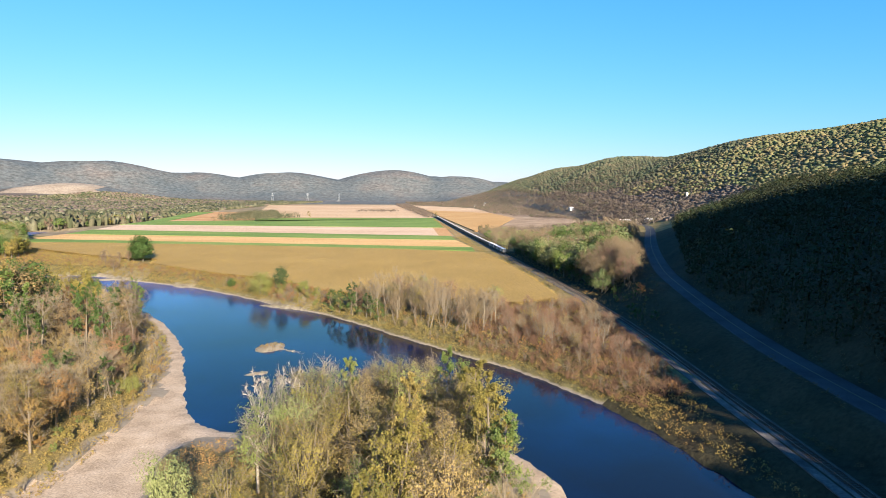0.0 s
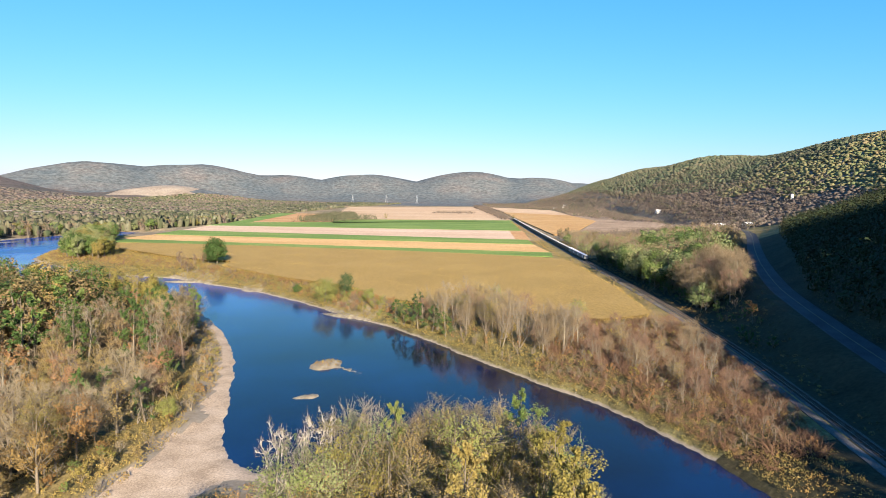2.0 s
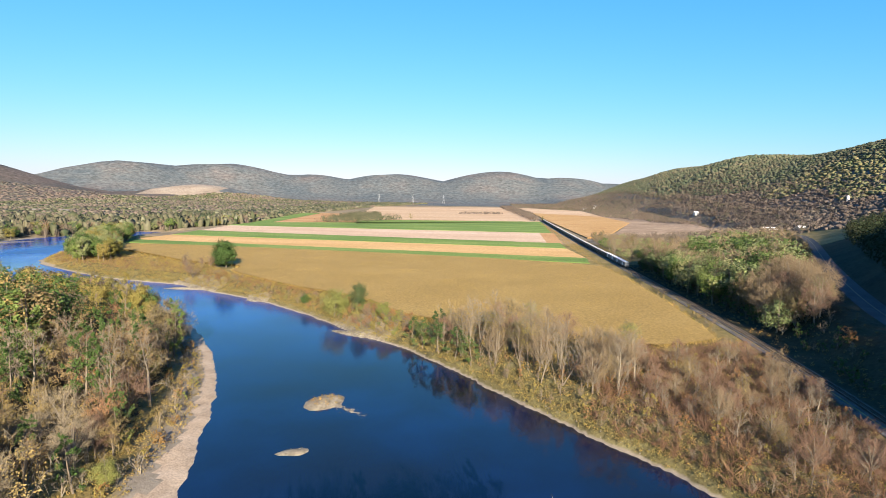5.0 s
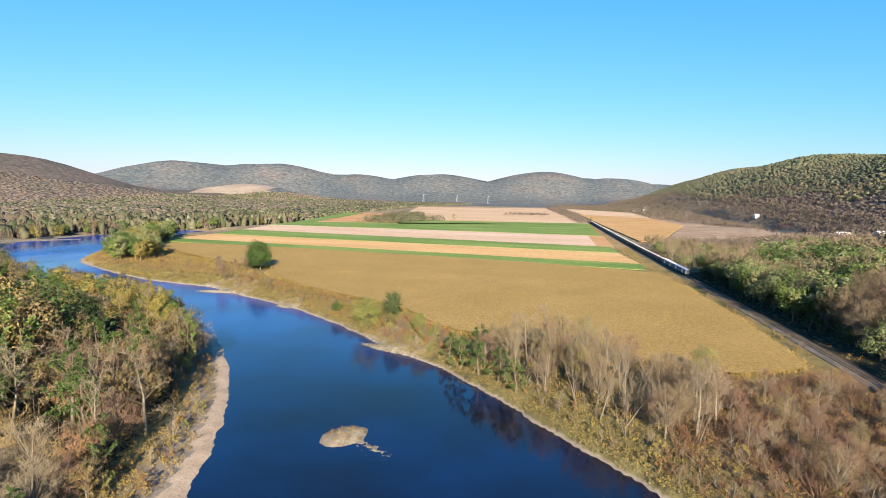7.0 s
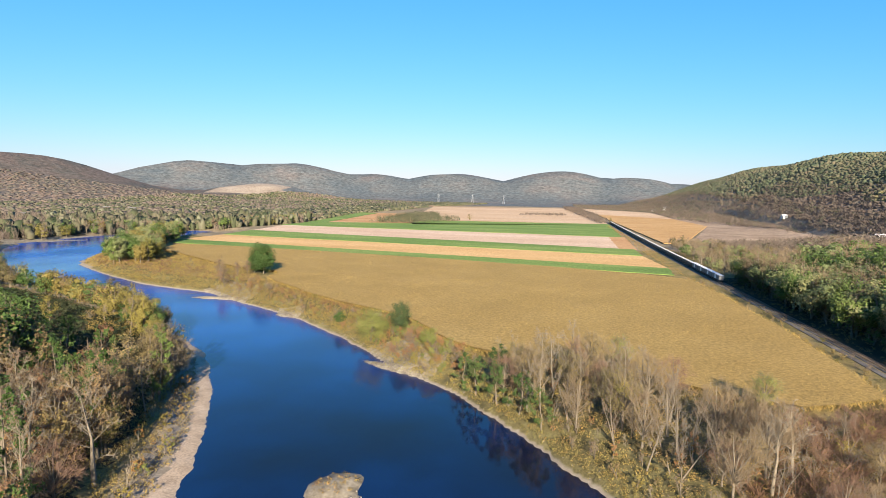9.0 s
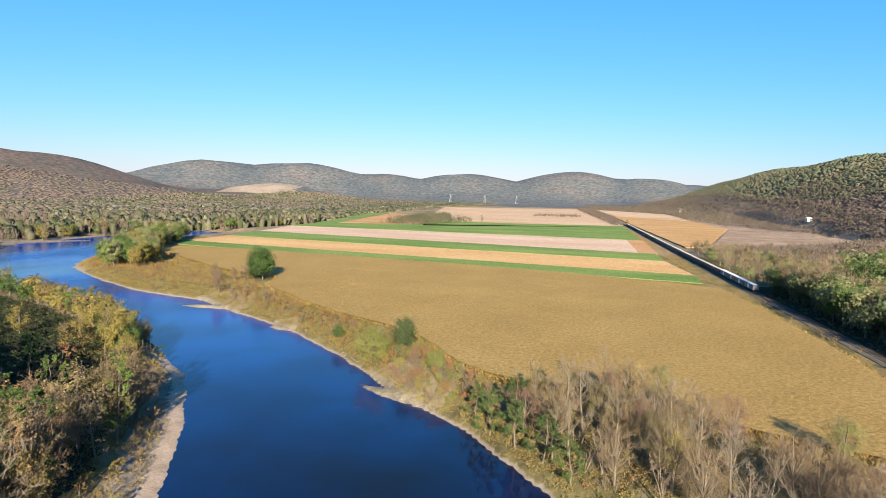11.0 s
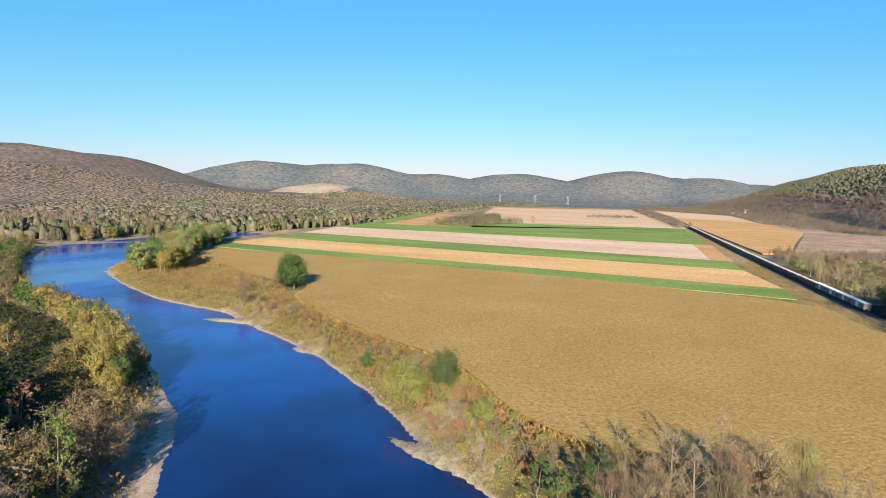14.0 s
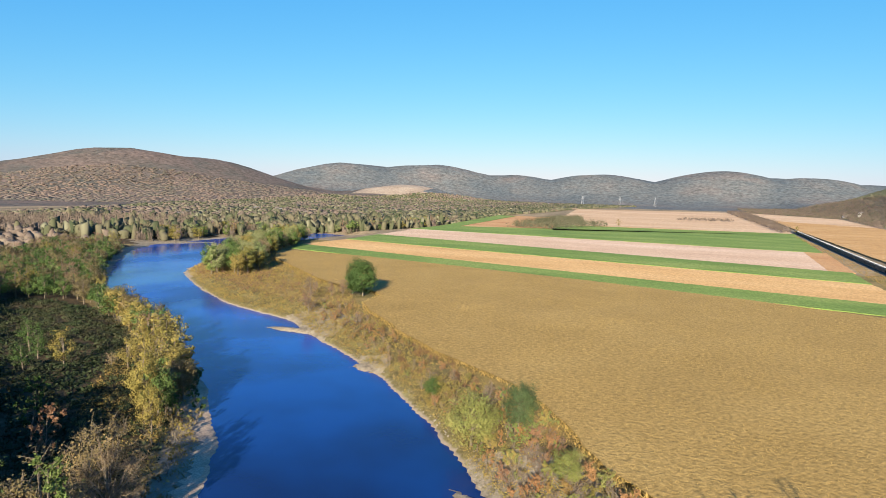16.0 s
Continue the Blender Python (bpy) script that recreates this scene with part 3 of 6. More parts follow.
# ---- trees ----
def tube(path, radii, sides):
    path = np.asarray(path, float)
    way = np.gradient(path, axis=0)
    way /= np.linalg.norm(way, axis=1, keepdims=True) + 1e-9
    side = np.cross(way, (0.31, 0.17, 0.93))
    side /= np.linalg.norm(side, axis=1, keepdims=True) + 1e-9
    other = np.cross(way, side)
    a = np.arange(sides) / sides * math.tau
    ring = path[:, None] + np.asarray(radii)[:, None, None] * (np.cos(a)[None, :, None] * side[:, None] + np.sin(a)[None, :, None] * other[:, None])
    n = len(path)
    ids = np.arange(n * sides).reshape(n, sides)
    nxt = np.roll(ids, -1, 1)
    return ring.reshape(-1, 3), np.stack([ids[:-1], nxt[:-1], nxt[1:], ids[1:]], -1).reshape(-1, 4)


def joined(pieces):
    vs, fs, n = [], [], 0
    for v, f in pieces:
        vs.append(v)
        fs.append(f + n)
        n += len(v)
    return np.vstack(vs), np.vstack(fs)


def unit(r, n):
    v = r.normal(size=(n, 3))
    return v / np.linalg.norm(v, axis=1, keepdims=True)


def flakes(centres, normals, size, r, aspect=0.7):
    """Small four-cornered leaves or leaf sprays."""
    n = len(centres)
    normals = normals / (np.linalg.norm(normals, axis=1, keepdims=True) + 1e-9)
    a = np.cross(normals, unit(r, n))
    a /= np.linalg.norm(a, axis=1, keepdims=True) + 1e-9
    b_ = np.cross(normals, a)
    s = (np.asarray(size) * r.uniform(0.6, 1.35, n))[:, None]
    v = np.stack([centres - a * s, centres + b_ * s * aspect, centres + a * s * 0.9, centres - b_ * s * aspect * 0.8], 1).reshape(-1, 3)
    return v, np.arange(4 * n).reshape(n, 4)


def ribbons(starts, ends, width, r):
    n = len(starts)
    side = np.cross(ends - starts, unit(r, n))
    side /= np.linalg.norm(side, axis=1, keepdims=True) + 1e-9
    w = np.asarray(width) if np.ndim(width) else np.full(n, width)
    w = w[:, None]
    v = np.stack([starts - side * w, starts + side * w, ends + side * w * 0.3, ends - side * w * 0.3], 1).reshape(-1, 3)
    return v, np.arange(4 * n).reshape(n, 4)


def grow(seed, h, spread, first, limbs, subs, twigs, leaves, leaf, rise=0.6, girth=0.018, stems=1, round_top=0.8, twig_width=0.03, bushy=1.0, light=False):
    """A tree as wood (trunk, limbs, twigs) and leaf flakes. leaves: for each twig."""
    r = np.random.default_rng(seed)
    thick, tw_a, tw_b, lv = [], [], [], []
    for stem in range(stems):
        lean = r.normal(0, 0.05 if stems == 1 else 0.22, 2)
        k = 7
        s = np.linspace(0, 1, k)
        hh = h * (1 if stem == 0 else r.uniform(0.65, 0.95))
        path = np.stack([lean[0] * hh * s**1.3 + hh * 0.02 * np.sin(s * 5 + seed), lean[1] * hh * s**1.3 + hh * 0.02 * np.cos(s * 4 + seed * 2), hh * 0.93 * s], 1)
        path[1:, :2] += r.normal(0, 0.012 * hh, (k - 1, 2))
        rad = girth * hh * (1 - s) ** 0.8 + 0.02
        rad[0] *= 1.35
        thick.append(tube(path[::3] if light else path, rad[::3] if light else rad, 4 if light else 6))
        turn = r.uniform(0, 6.28)
        for i in range(limbs):
            f = first + (0.97 - first) * ((i + r.uniform(0, 0.8)) / limbs) ** 0.9
            base = np.array([np.interp(f, s, path[:, c]) for c in range(3)])
            turn += 2.4 + r.normal(0, 0.5)
            q = (f - first) / (1 - first)
            reach = spread * h * (0.35 + 0.65 * math.sin(math.pi * min(1, (0.18 + 0.82 * q) ** round_top))) * r.uniform(0.7, 1.2)
            reach = max(reach, 0.08 * h)
            up = rise * (0.55 + 0.9 * q) + r.normal(0, 0.12)
            ux = np.array([math.cos(turn) * math.cos(up), math.sin(turn) * math.cos(up), math.sin(up)])
            t = np.linspace(0, 1, 5)[:, None]
            lp = base + ux * reach * t + np.array([0, 0, 1]) * reach * 0.16 * t**2 + r.normal(0, 0.035 * reach, (5, 3)) * t
            lr = np.linspace(max(0.35 * girth * h * (1 - f) + 0.03, 0.03), 0.015, 5)
            thick.append(tube(lp[::2] if light else lp, lr[::2] if light else lr, 3 if light else 4))
            for j in range(subs):
                g = r.uniform(0.25, 1.0) ** 0.8
                sb = np.array([np.interp(g, t[:, 0], lp[:, c]) for c in range(3)])
                d = ux * 0.7 + unit(r, 1)[0] * 0.9 + np.array([0, 0, 0.25])
                d /= np.linalg.norm(d)
                ln = reach * r.uniform(0.22, 0.42) * bushy
                sp = sb + d * ln * np.linspace(0, 1, 3)[:, None] + r.normal(0, 0.06 * ln, (3, 3)) * np.linspace(0, 1, 3)[:, None]
                thick.append(ribbons(sp[:1], sp[2:], 0.035, r) if light else tube(sp, (0.028, 0.02, 0.01), 3))
                tg = r.uniform(0.15, 1, twigs)
                ts = np.stack([np.interp(tg, [0, 0.5, 1], sp[:, c]) for c in range(3)], 1)
                td = d * 0.6 + unit(r, twigs) * 0.9 + np.array([0, 0, 0.3])
                td /= np.linalg.norm(td, axis=1, keepdims=True)
                te = ts + td * (ln * r.uniform(0.35, 0.8, (twigs, 1)))
                tw_a.append(ts)
                tw_b.append(te)
                if leaves:
                    m_ = r.uniform(0, 1.1, (twigs, leaves, 1))
                    p = ts[:, None] * (1 - m_) + te[:, None] * m_ + r.normal(0, 0.13 * ln, (twigs, leaves, 3))
                    lv.append(p.reshape(-1, 3))
    a, b_ = np.vstack(tw_a), np.vstack(tw_b)
    thick.append(ribbons(a, b_, twig_width, r))
    fine = [ribbons(a + (b_ - a) * 0.5, a + (b_ - a) * 0.5 + (b_ - a) * 0.45 + unit(r, len(a)) * np.linalg.norm(b_ - a, axis=1)[:, None] * 0.4, twig_width * 0.6, r) for _ in range(1 if light else 2)]
    wood = joined(thick)
    if leaves:
        p = np.vstack(lv)
        mid = np.array([0, 0, h * 0.55])
        crown = flakes(p, (p - mid) / h + 0.55 * unit(r, len(p)) + np.array([0, 0, 0.25]), leaf, r)
    else:
        crown = joined(fine + [ribbons(b_, b_ + (b_ - a) * 0.5 + unit(r, len(a)) * np.linalg.norm(b_ - a, axis=1)[:, None] * 0.35, twig_width * 0.5, r)])
    return wood, crown


def dome_shape(seed, h, wide, clumps, n, leaf, low=0.02):
    """A full crown down to the ground, lumpy with clumps of leaves."""
    r = np.random.default_rng(seed)
    s = np.linspace(0, 1, 5)
    woods = [tube(np.stack([0.02 * h * np.sin(4 * s), 0.02 * h * np.cos(3 * s), 0.8 * h * s], 1), 0.02 * h * (1 - s) + 0.02, 5)]
    u = unit(r, clumps)
    u[:, 2] = u[:, 2] * 0.85 + 0.08
    rad = np.array([wide * h, wide * h, h * (1 - low) * 0.43])
    mid = np.array([0, 0, h * (0.46 + low / 2)])
    lop = 1 + 0.22 * np.sin(u[:, 0] * 4 + seed) * np.cos(u[:, 1] * 5 + seed)
    c = mid + u * rad * (r.uniform(0.35, 0.92, (clumps, 1)) ** 0.6) * lop[:, None]
    size = h * wide * r.uniform(0.24, 0.44, clumps)
    for q in c[::3]:
        foot = np.array([0, 0, max(0.1 * h, q[2] * 0.6)])
        woods.append(tube([foot, (foot + q) / 2 + [0, 0, 0.02 * h], q], (0.006 * h, 0.004 * h, 0.002 * h), 3))
    v = unit(r, clumps * n).reshape(clumps, n, 3)
    p = c[:, None] + v * (size[:, None, None] * r.uniform(0.55, 1.08, (clumps, n, 1))) * np.array([1, 1, 0.8])
    p[..., 2] = np.maximum(p[..., 2], 0.1)
    out = (v * 0.8 + u[:, None] * 0.5 + np.array([0, 0, 0.3])).reshape(-1, 3)
    return joined(woods), flakes(p.reshape(-1, 3), out + 0.5 * unit(r, clumps * n), leaf, r)


def feather_shape(seed, h, wide, clumps, leaves, leaf, twigs, thick=0.03, low=0.04):
    """A rounded crown of fine upswept twigs with small leaves among them."""
    r = np.random.default_rng(seed)
    s = np.linspace(0, 1, 6)
    bend = r.normal(0, 0.03, 2) * h
    woods = [tube(np.stack([bend[0] * s**2, bend[1] * s**2, 0.85 * h * s], 1), 0.018 * h * (1 - s) ** 0.8 + 0.02, 5)]
    u = unit(r, clumps)
    u[:, 2] = u[:, 2] * 0.8 + 0.1
    lop = 1 + 0.25 * np.sin(u[:, 0] * 4 + seed) * np.cos(u[:, 1] * 5 + seed * 2)
    c = np.array([0, 0, h * 0.5]) + u * np.array([wide * h, wide * h, h * (0.45 - low)]) * (r.uniform(0.3, 0.95, (clumps, 1)) ** 0.6) * lop[:, None]
    for q in c[::2]:
        foot = np.array([0.3 * q[0], 0.3 * q[1], max(0.06 * h, q[2] * 0.55)]) * [0.4, 0.4, 1]
        woods.append(tube([foot, (foot + q) / 2 + [0, 0, -0.015 * h], q], (0.007 * h, 0.005 * h, 0.002 * h), 3))
    way = u[:, None] * 0.55 + np.array([0, 0, 0.5]) + 0.9 * unit(r, clumps * twigs).reshape(clumps, twigs, 3)
    way /= np.linalg.norm(way, axis=2, keepdims=True)
    a = c[:, None] + r.normal(0, 0.02 * h, (clumps, twigs, 3))
    b_ = a + way * h * r.uniform(0.05, 0.14, (clumps, twigs, 1))
    a, b_ = a.reshape(-1, 3), b_.reshape(-1, 3)
    fine = ribbons(a, b_, thick, r)
    if not leaves:
        return joined(woods), joined([fine, ribbons((a + b_) / 2, b_ + 0.04 * h * unit(r, len(a)), thick * 0.7, r)])
    k = r.uniform(0.1, 1.1, (len(a), leaves, 1))
    p = a[:, None] * (1 - k) + b_[:, None] * k + r.normal(0, 0.012 * h, (len(a), leaves, 3))
    p[..., 2] = np.maximum(p[..., 2], 0.1)
    out = np.repeat(np.repeat(u, twigs, 0)[:, None], leaves, 1).reshape(-1, 3) + np.array([0, 0, 0.35]) + 0.6 * unit(r, len(a) * leaves)
    return joined(woods + [fine]), flakes(p.reshape(-1, 3), out, leaf, r)


SHAPES = {
    # name of shape: (name of thing, recipe)
    "tall": ("tree", [lambda k=k: grow(20 + k, 20, 0.24, 0.06, 15, 6, 5, 17, 0.15, 0.75) for k in range(4)]),
    "broad": ("tree", [lambda k=k: grow(40 + k, 15, 0.36, 0.06, 13, 5, 5, 18, 0.16, 0.55, stems=1) for k in range(3)]),
    "bare": ("bare_tree", [lambda k=k: grow(80 + k, 15, 0.30, 0.22, 13, 5, 6, 0, 0, 0.8, twig_width=0.04, light=True) for k in range(4)]),
    "spindly": ("bare_tree", [lambda k=k: grow(90 + k, 12, 0.16, 0.25, 9, 4, 5, 0, 0, 1.0, girth=0.011, stems=2, twig_width=0.035, light=True) for k in range(3)]),
    "thicket": ("bush", [lambda k=k: grow(100 + k, 4.5, 0.42, 0.05, 6, 4, 3, 6, 0.17, 0.7, girth=0.012, stems=3, twig_width=0.02, light=True) for k in range(3)]),
    "twiggy": ("bush", [lambda k=k: grow(120 + k, 5.0, 0.40, 0.06, 6, 4, 5, 0, 0, 0.8, girth=0.011, stems=3, twig_width=0.03, light=True) for k in range(3)]),
    "feather": ("tree", [lambda k=k: feather_shape(400 + k, 17, 0.27, 60, 9, 0.12, 12) for k in range(4)]),
    "thin": ("tree", [lambda k=k: feather_shape(410 + k, 16, 0.27, 60, 3, 0.12, 20, 0.024) for k in range(3)]),
    "mist": ("bare_tree", [lambda k=k: feather_shape(420 + k, 15, 0.28, 64, 0, 0, 20, 0.022) for k in range(3)]),
    "midfeather": ("tree", [lambda k=k: feather_shape(430 + k, 16, 0.27, 44, 9, 0.16, 8, 0.045) for k in range(4)]),
    "midthin": ("tree", [lambda k=k: feather_shape(440 + k, 15, 0.28, 40, 2, 0.2, 12, 0.045) for k in range(3)]),
    "massfeather": ("tree", [lambda k=k: feather_shape(450 + k, 16, 0.28, 26, 7, 0.3, 6, 0.06) for k in range(4)]),
    "massmist": ("tree", [lambda k=k: feather_shape(460 + k, 15, 0.28, 30, 0, 0, 7, 0.075) for k in range(3)]),
    "dome": ("tree", [lambda k=k: dome_shape(300 + k, 10, 0.40, 52, 150, 0.125) for k in range(3)]),
    "great": ("tree", [lambda: dome_shape(310, 20, 0.40, 90, 80, 0.38)]),
    "grand": ("tree", [lambda k=k: dome_shape(350 + k, 26, 0.21, 70, 75, 0.22) for k in range(3)]),
    "massgrand": ("tree", [lambda k=k: dome_shape(360 + k, 26, 0.26, 34, 46, 0.38) for k in range(3)]),
    "column": ("tree", [lambda k=k: dome_shape(320 + k, 16, 0.26, 44, 80, 0.23) for k in range(3)]),
    "middome": ("tree", [lambda k=k: dome_shape(330 + k, 14, 0.36, 40, 52, 0.28) for k in range(3)]),
    "massdome": ("tree", [lambda k=k: dome_shape(340 + k, 14, 0.36, 26, 36, 0.38) for k in range(3)]),
    "midleaf": ("tree", [lambda k=k: grow(140 + k, 16, 0.30, 0.03, 13, 4, 3, 12, 0.36, 0.6, round_top=0.65, light=True) for k in range(4)]),
    "midtall": ("tree", [lambda k=k: grow(200 + k, 18, 0.25, 0.05, 14, 4, 4, 12, 0.22, 0.7, light=True) for k in range(4)]),
    "massleaf": ("tree", [lambda k=k: grow(220 + k, 16, 0.30, 0.03, 9, 4, 3, 11, 0.33, 0.6, round_top=0.65, light=True) for k in range(4)]),
    "massbare": ("tree", [lambda k=k: grow(230 + k, 15, 0.28, 0.2, 8, 4, 3, 0, 0, 0.85, twig_width=0.07, light=True) for k in range(3)]),
    "massbush": ("bush", [lambda k=k: grow(240 + k, 4.5, 0.42, 0.05, 4, 3, 2, 11, 0.22, 0.7, stems=2, light=True) for k in range(3)]),
    "masstwig": ("bush", [lambda k=k: grow(250 + k, 5.0, 0.40, 0.06, 4, 3, 4, 0, 0, 0.8, stems=3, twig_width=0.05, light=True) for k in range(3)]),
}
made_trees, shape_data = {}, {}


def shaped(shape, k):
    if (shape, k) not in shape_data:
        shape_data[shape, k] = SHAPES[shape][1][k]()
    return shape_data[shape, k]


def plant(shape, spot, size, leaf, bark, label, group, squash=1.0, pick=None):
    """One tree or bush with its foot in the ground: an empty with trunk and crown."""
    x, y, z = spot
    name, recipes = SHAPES[shape]
    k = int(rng.integers(len(recipes))) if pick is None else pick
    m = Matrix.Translation((x, y, z - 0.08)) @ Matrix.Rotation(rng.uniform(0, math.tau), 4, "Z") @ Matrix.Diagonal((size * squash, size * squash, size, 1))
    if (shape, k) not in made_trees:
        wood, crown = shaped(shape, k)
        thing = new(name)
        thing.empty_display_size = 0.5
        trunk = part("trunk", mesh("trunk", *wood, bark, None, True), thing)
        top = part("crown", mesh("crown", *crown, leaf), thing)
        for ob in (trunk, top):
            ob.material_slots[0].link = "OBJECT"
        thing.matrix_basis = m
        made_trees[shape, k] = thing
    else:
        src = made_trees[shape, k]
        keep = src.matrix_basis.copy()
        src.matrix_basis = Matrix.Identity(4)
        thing = copy_thing(src, m)
        src.matrix_basis = keep
    for ob in thing.children:
        ob.material_slots[0].material = bark if ob.name.startswith("trunk") else leaf
    return tagged(thing, label, "bush" if name == "bush" else "tree", group)


def scatter(poly, step, seed, loose=0.42):
    r = np.random.default_rng(seed)
    p = np.asarray(poly, float)
    xs, ys = np.arange(p[:, 0].min(), p[:, 0].max(), step), np.arange(p[:, 1].min(), p[:, 1].max(), step)
    x, y = np.meshgrid(xs, ys)
    x = x.ravel() + r.uniform(-loose, loose, x.size) * step
    y = y.ravel() + r.uniform(-loose, loose, y.size) * step
    ok = inside(p, x, y)
    return x[ok], y[ok]


def dry(x, y, shore=3.0, rail=5.0, road=6.0):
    """Where a plant may stand: off the water, the rail and the road."""
    d = np.minimum(off_line(FIELD_BANK, x, y)[0], off_line(WOOD_BANK, x, y)[0])
    return ~inside(RIVER, x, y) & (d > shore) & (off_line(RAIL_LINE, x, y)[0] > rail) & (off_line(ROAD_LINE, x, y)[0] > road)


LOOKS = {
    "olive": (M_OLIVE, M_BARK, "olive-green leafy tree turning yellow, on the river bank"),
    "green": (M_GREEN, M_BARK, "dense dark green leafy tree near the river"),
    "deep": (M_DEEPGREEN, M_BARK, "deep green leafy tree in the shaded woods"),
    "bright": (M_BRIGHT, M_BARK, "bright yellow-green leafy tree in autumn sun"),
    "gold": (M_GOLD, M_BARK, "golden-leaved autumn tree in the river woods"),
    "rust": (M_RUST, M_BARK, "rust-orange autumn tree with thinning leaves"),
    "dry": (M_DRY, M_BARK, "tree with dry brown leaves and thin crown"),
    "brown": (M_BROWN, M_BARK, "brown-olive autumn tree in the river woods"),
    "sage": (M_SAGE, M_BARK, "pale grey-green leafy tree beside the water"),
    "bare": (M_TWIG, M_MIDBARK, "leafless tree with pale trunk and fine twigs"),
    "tan": (M_TANTWIG, M_MIDBARK, "leafless tree with feathery pale tan twigs"),
    "redbare": (M_REDTWIG, M_BARK, "leafless tree with reddish brown twigs"),
}


MASS = {"grand": ("massgrand", 1.0), "feather": ("massfeather", 1.0), "midfeather": ("massfeather", 1.0), "thin": ("massfeather", 0.95), "midthin": ("massmist", 1.0), "mist": ("massmist", 1.0), "column": ("massdome", 1.0), "middome": ("massdome", 1.0), "dome": ("massdome", 0.7), "tall": ("massleaf", 1.25), "midtall": ("massleaf", 1.12), "broad": ("massleaf", 0.95), "midleaf": ("massleaf", 1.0), "bare": ("massbare", 1.0),
        "thicket": ("massbush", 1.0), "twiggy": ("masstwig", 1.0)}


def wood(poly, step, seed, mix, group, size=(0.75, 1.15), shore=3.0, rail=6.0, road=7.0, things=None, bar=None):
    """Trees over an area; mix: rows of (share, shape, look). things: which of them, by place, stand as things of their own; the rest make one mass for each look."""
    x, y = scatter(poly, step, seed)
    ok = dry(x, y, shore, rail, road) & ~inside(BEACH, x, y)
    if bar is not None:
        ok &= ~inside(bar, x, y)
    x, y = x[ok], y[ok]
    z = height(x, y)
    r = np.random.default_rng(seed + 1)
    share = np.array([m[0] for m in mix], float)
    rest = {}
    for px, py, pz, k in zip(x, y, z, r.choice(len(mix), len(x), p=share / share.sum())):
        _, shape, lk = mix[k]
        leaf, bark, label = LOOKS[lk]
        big, wide = r.uniform(*size), r.uniform(0.85, 1.15)
        if shape in ("thicket", "twiggy"):
            label = label.replace("tree", "bush").replace("trunk", "stems")
        if things is None or things(px, py):
            plant(shape, (px, py, pz), big, leaf, bark, label, group, wide)
            continue
        shape, grown = MASS.get(shape, (shape, 1.0))
        big *= grown
        stem, top = shaped(shape, int(r.integers(len(SHAPES[shape][1]))))
        a = r.uniform(0, math.tau)
        turn = np.array([[math.cos(a), -math.sin(a), 0], [math.sin(a), math.cos(a), 0], [0, 0, 1]]) * big * np.array([wide, wide, 1])[:, None]
        for key, (v, f) in ((("trunks", bark), stem), (("crowns", leaf), top)):
            rest.setdefault(key, []).append((v @ turn.T + np.array([px, py, pz - 0.08]), f))
    if rest:
        whole = tagged(new("woods"), "dense " + group.replace("trees", "tree growth"), "woods", kind="stuff")
        for (kind, mat), pieces in rest.items():
            part(kind, mesh(kind, *joined(pieces), mat), whole)


# clump before the camera's start, on the point between beach and channel
CLUMP = [(-14, 44), (-19, 70), (-12, 92), (4, 98), (17, 96), (22, 80), (22, 45), (4, 32)]
wood(CLUMP, 7.4, 201, [(6, "feather", "olive"), (0.8, "feather", "sage"), (1.5, "tall", "olive"), (0.5, "tall", "green"), (1.5, "feather", "dry"), (2.5, "thin", "dry"), (2, "mist", "tan"), (0.3, "bare", "bare"), (1.5, "feather", "bright")], "trees on the point", (0.95, 1.32), 3.0)
wood([(-30, 30), (-34, 66), (-30, 86), (-22, 90), (-18, 60), (-16, 30)], 6.0, 202, [(2, "thicket", "olive"), (1.5, "thicket", "dry"), (1, "twiggy", "bare")], "bushes on the point", (0.35, 0.7))

# woods along the beach bank
HOLLOW = [(-100, 208), (-108, 232), (-122, 249), (-140, 263), (-175, 289), (-215, 311), (-258, 328), (-300, 324), (-295, 285), (-250, 242), (-185, 208), (-130, 206)]
BANKWOOD = [(-69, 60), (-66, 104), (-69, 138), (-76, 169), (-91, 203), (-104, 226), (-121, 247), (-134, 258), (-160, 281)]
wood([(-69, 60), (-66, 104), (-69, 138), (-72, 150), (-140, 150), (-112, 60)], 5.8, 211,
     [(2.0, "midfeather", "olive"), (2.4, "midfeather", "dry"), (1.5, "midthin", "dry"), (3, "mist", "tan"), (0.9, "midfeather", "gold"), (1.3, "midfeather", "rust"), (0.3, "midtall", "green"), (0.3, "midtall", "deep"), (0.6, "midfeather", "bright"), (0.8, "mist", "redbare")],
     "trees of the river woods", (0.55, 1.0), 8.0, things=lambda px, py: px > -90)
wood([(-72, 150), (-76, 169), (-91, 203), (-104, 226), (-121, 247), (-134, 258), (-160, 281), (-185, 240), (-140, 150)], 7.8, 219,
     [(1.0, "midfeather", "olive"), (2.2, "midfeather", "brown"), (1, "bare", "bare"), (1.6, "mist", "bare"), (2.0, "midtall", "green"), (0.9, "midfeather", "rust"), (0.6, "midfeather", "dry"), (0.9, "mist", "redbare"), (2.4, "midtall", "deep")],
     "trees of the river woods", (0.9, 1.35), 8.0, things=lambda px, py: px > -112, bar=HOLLOW)
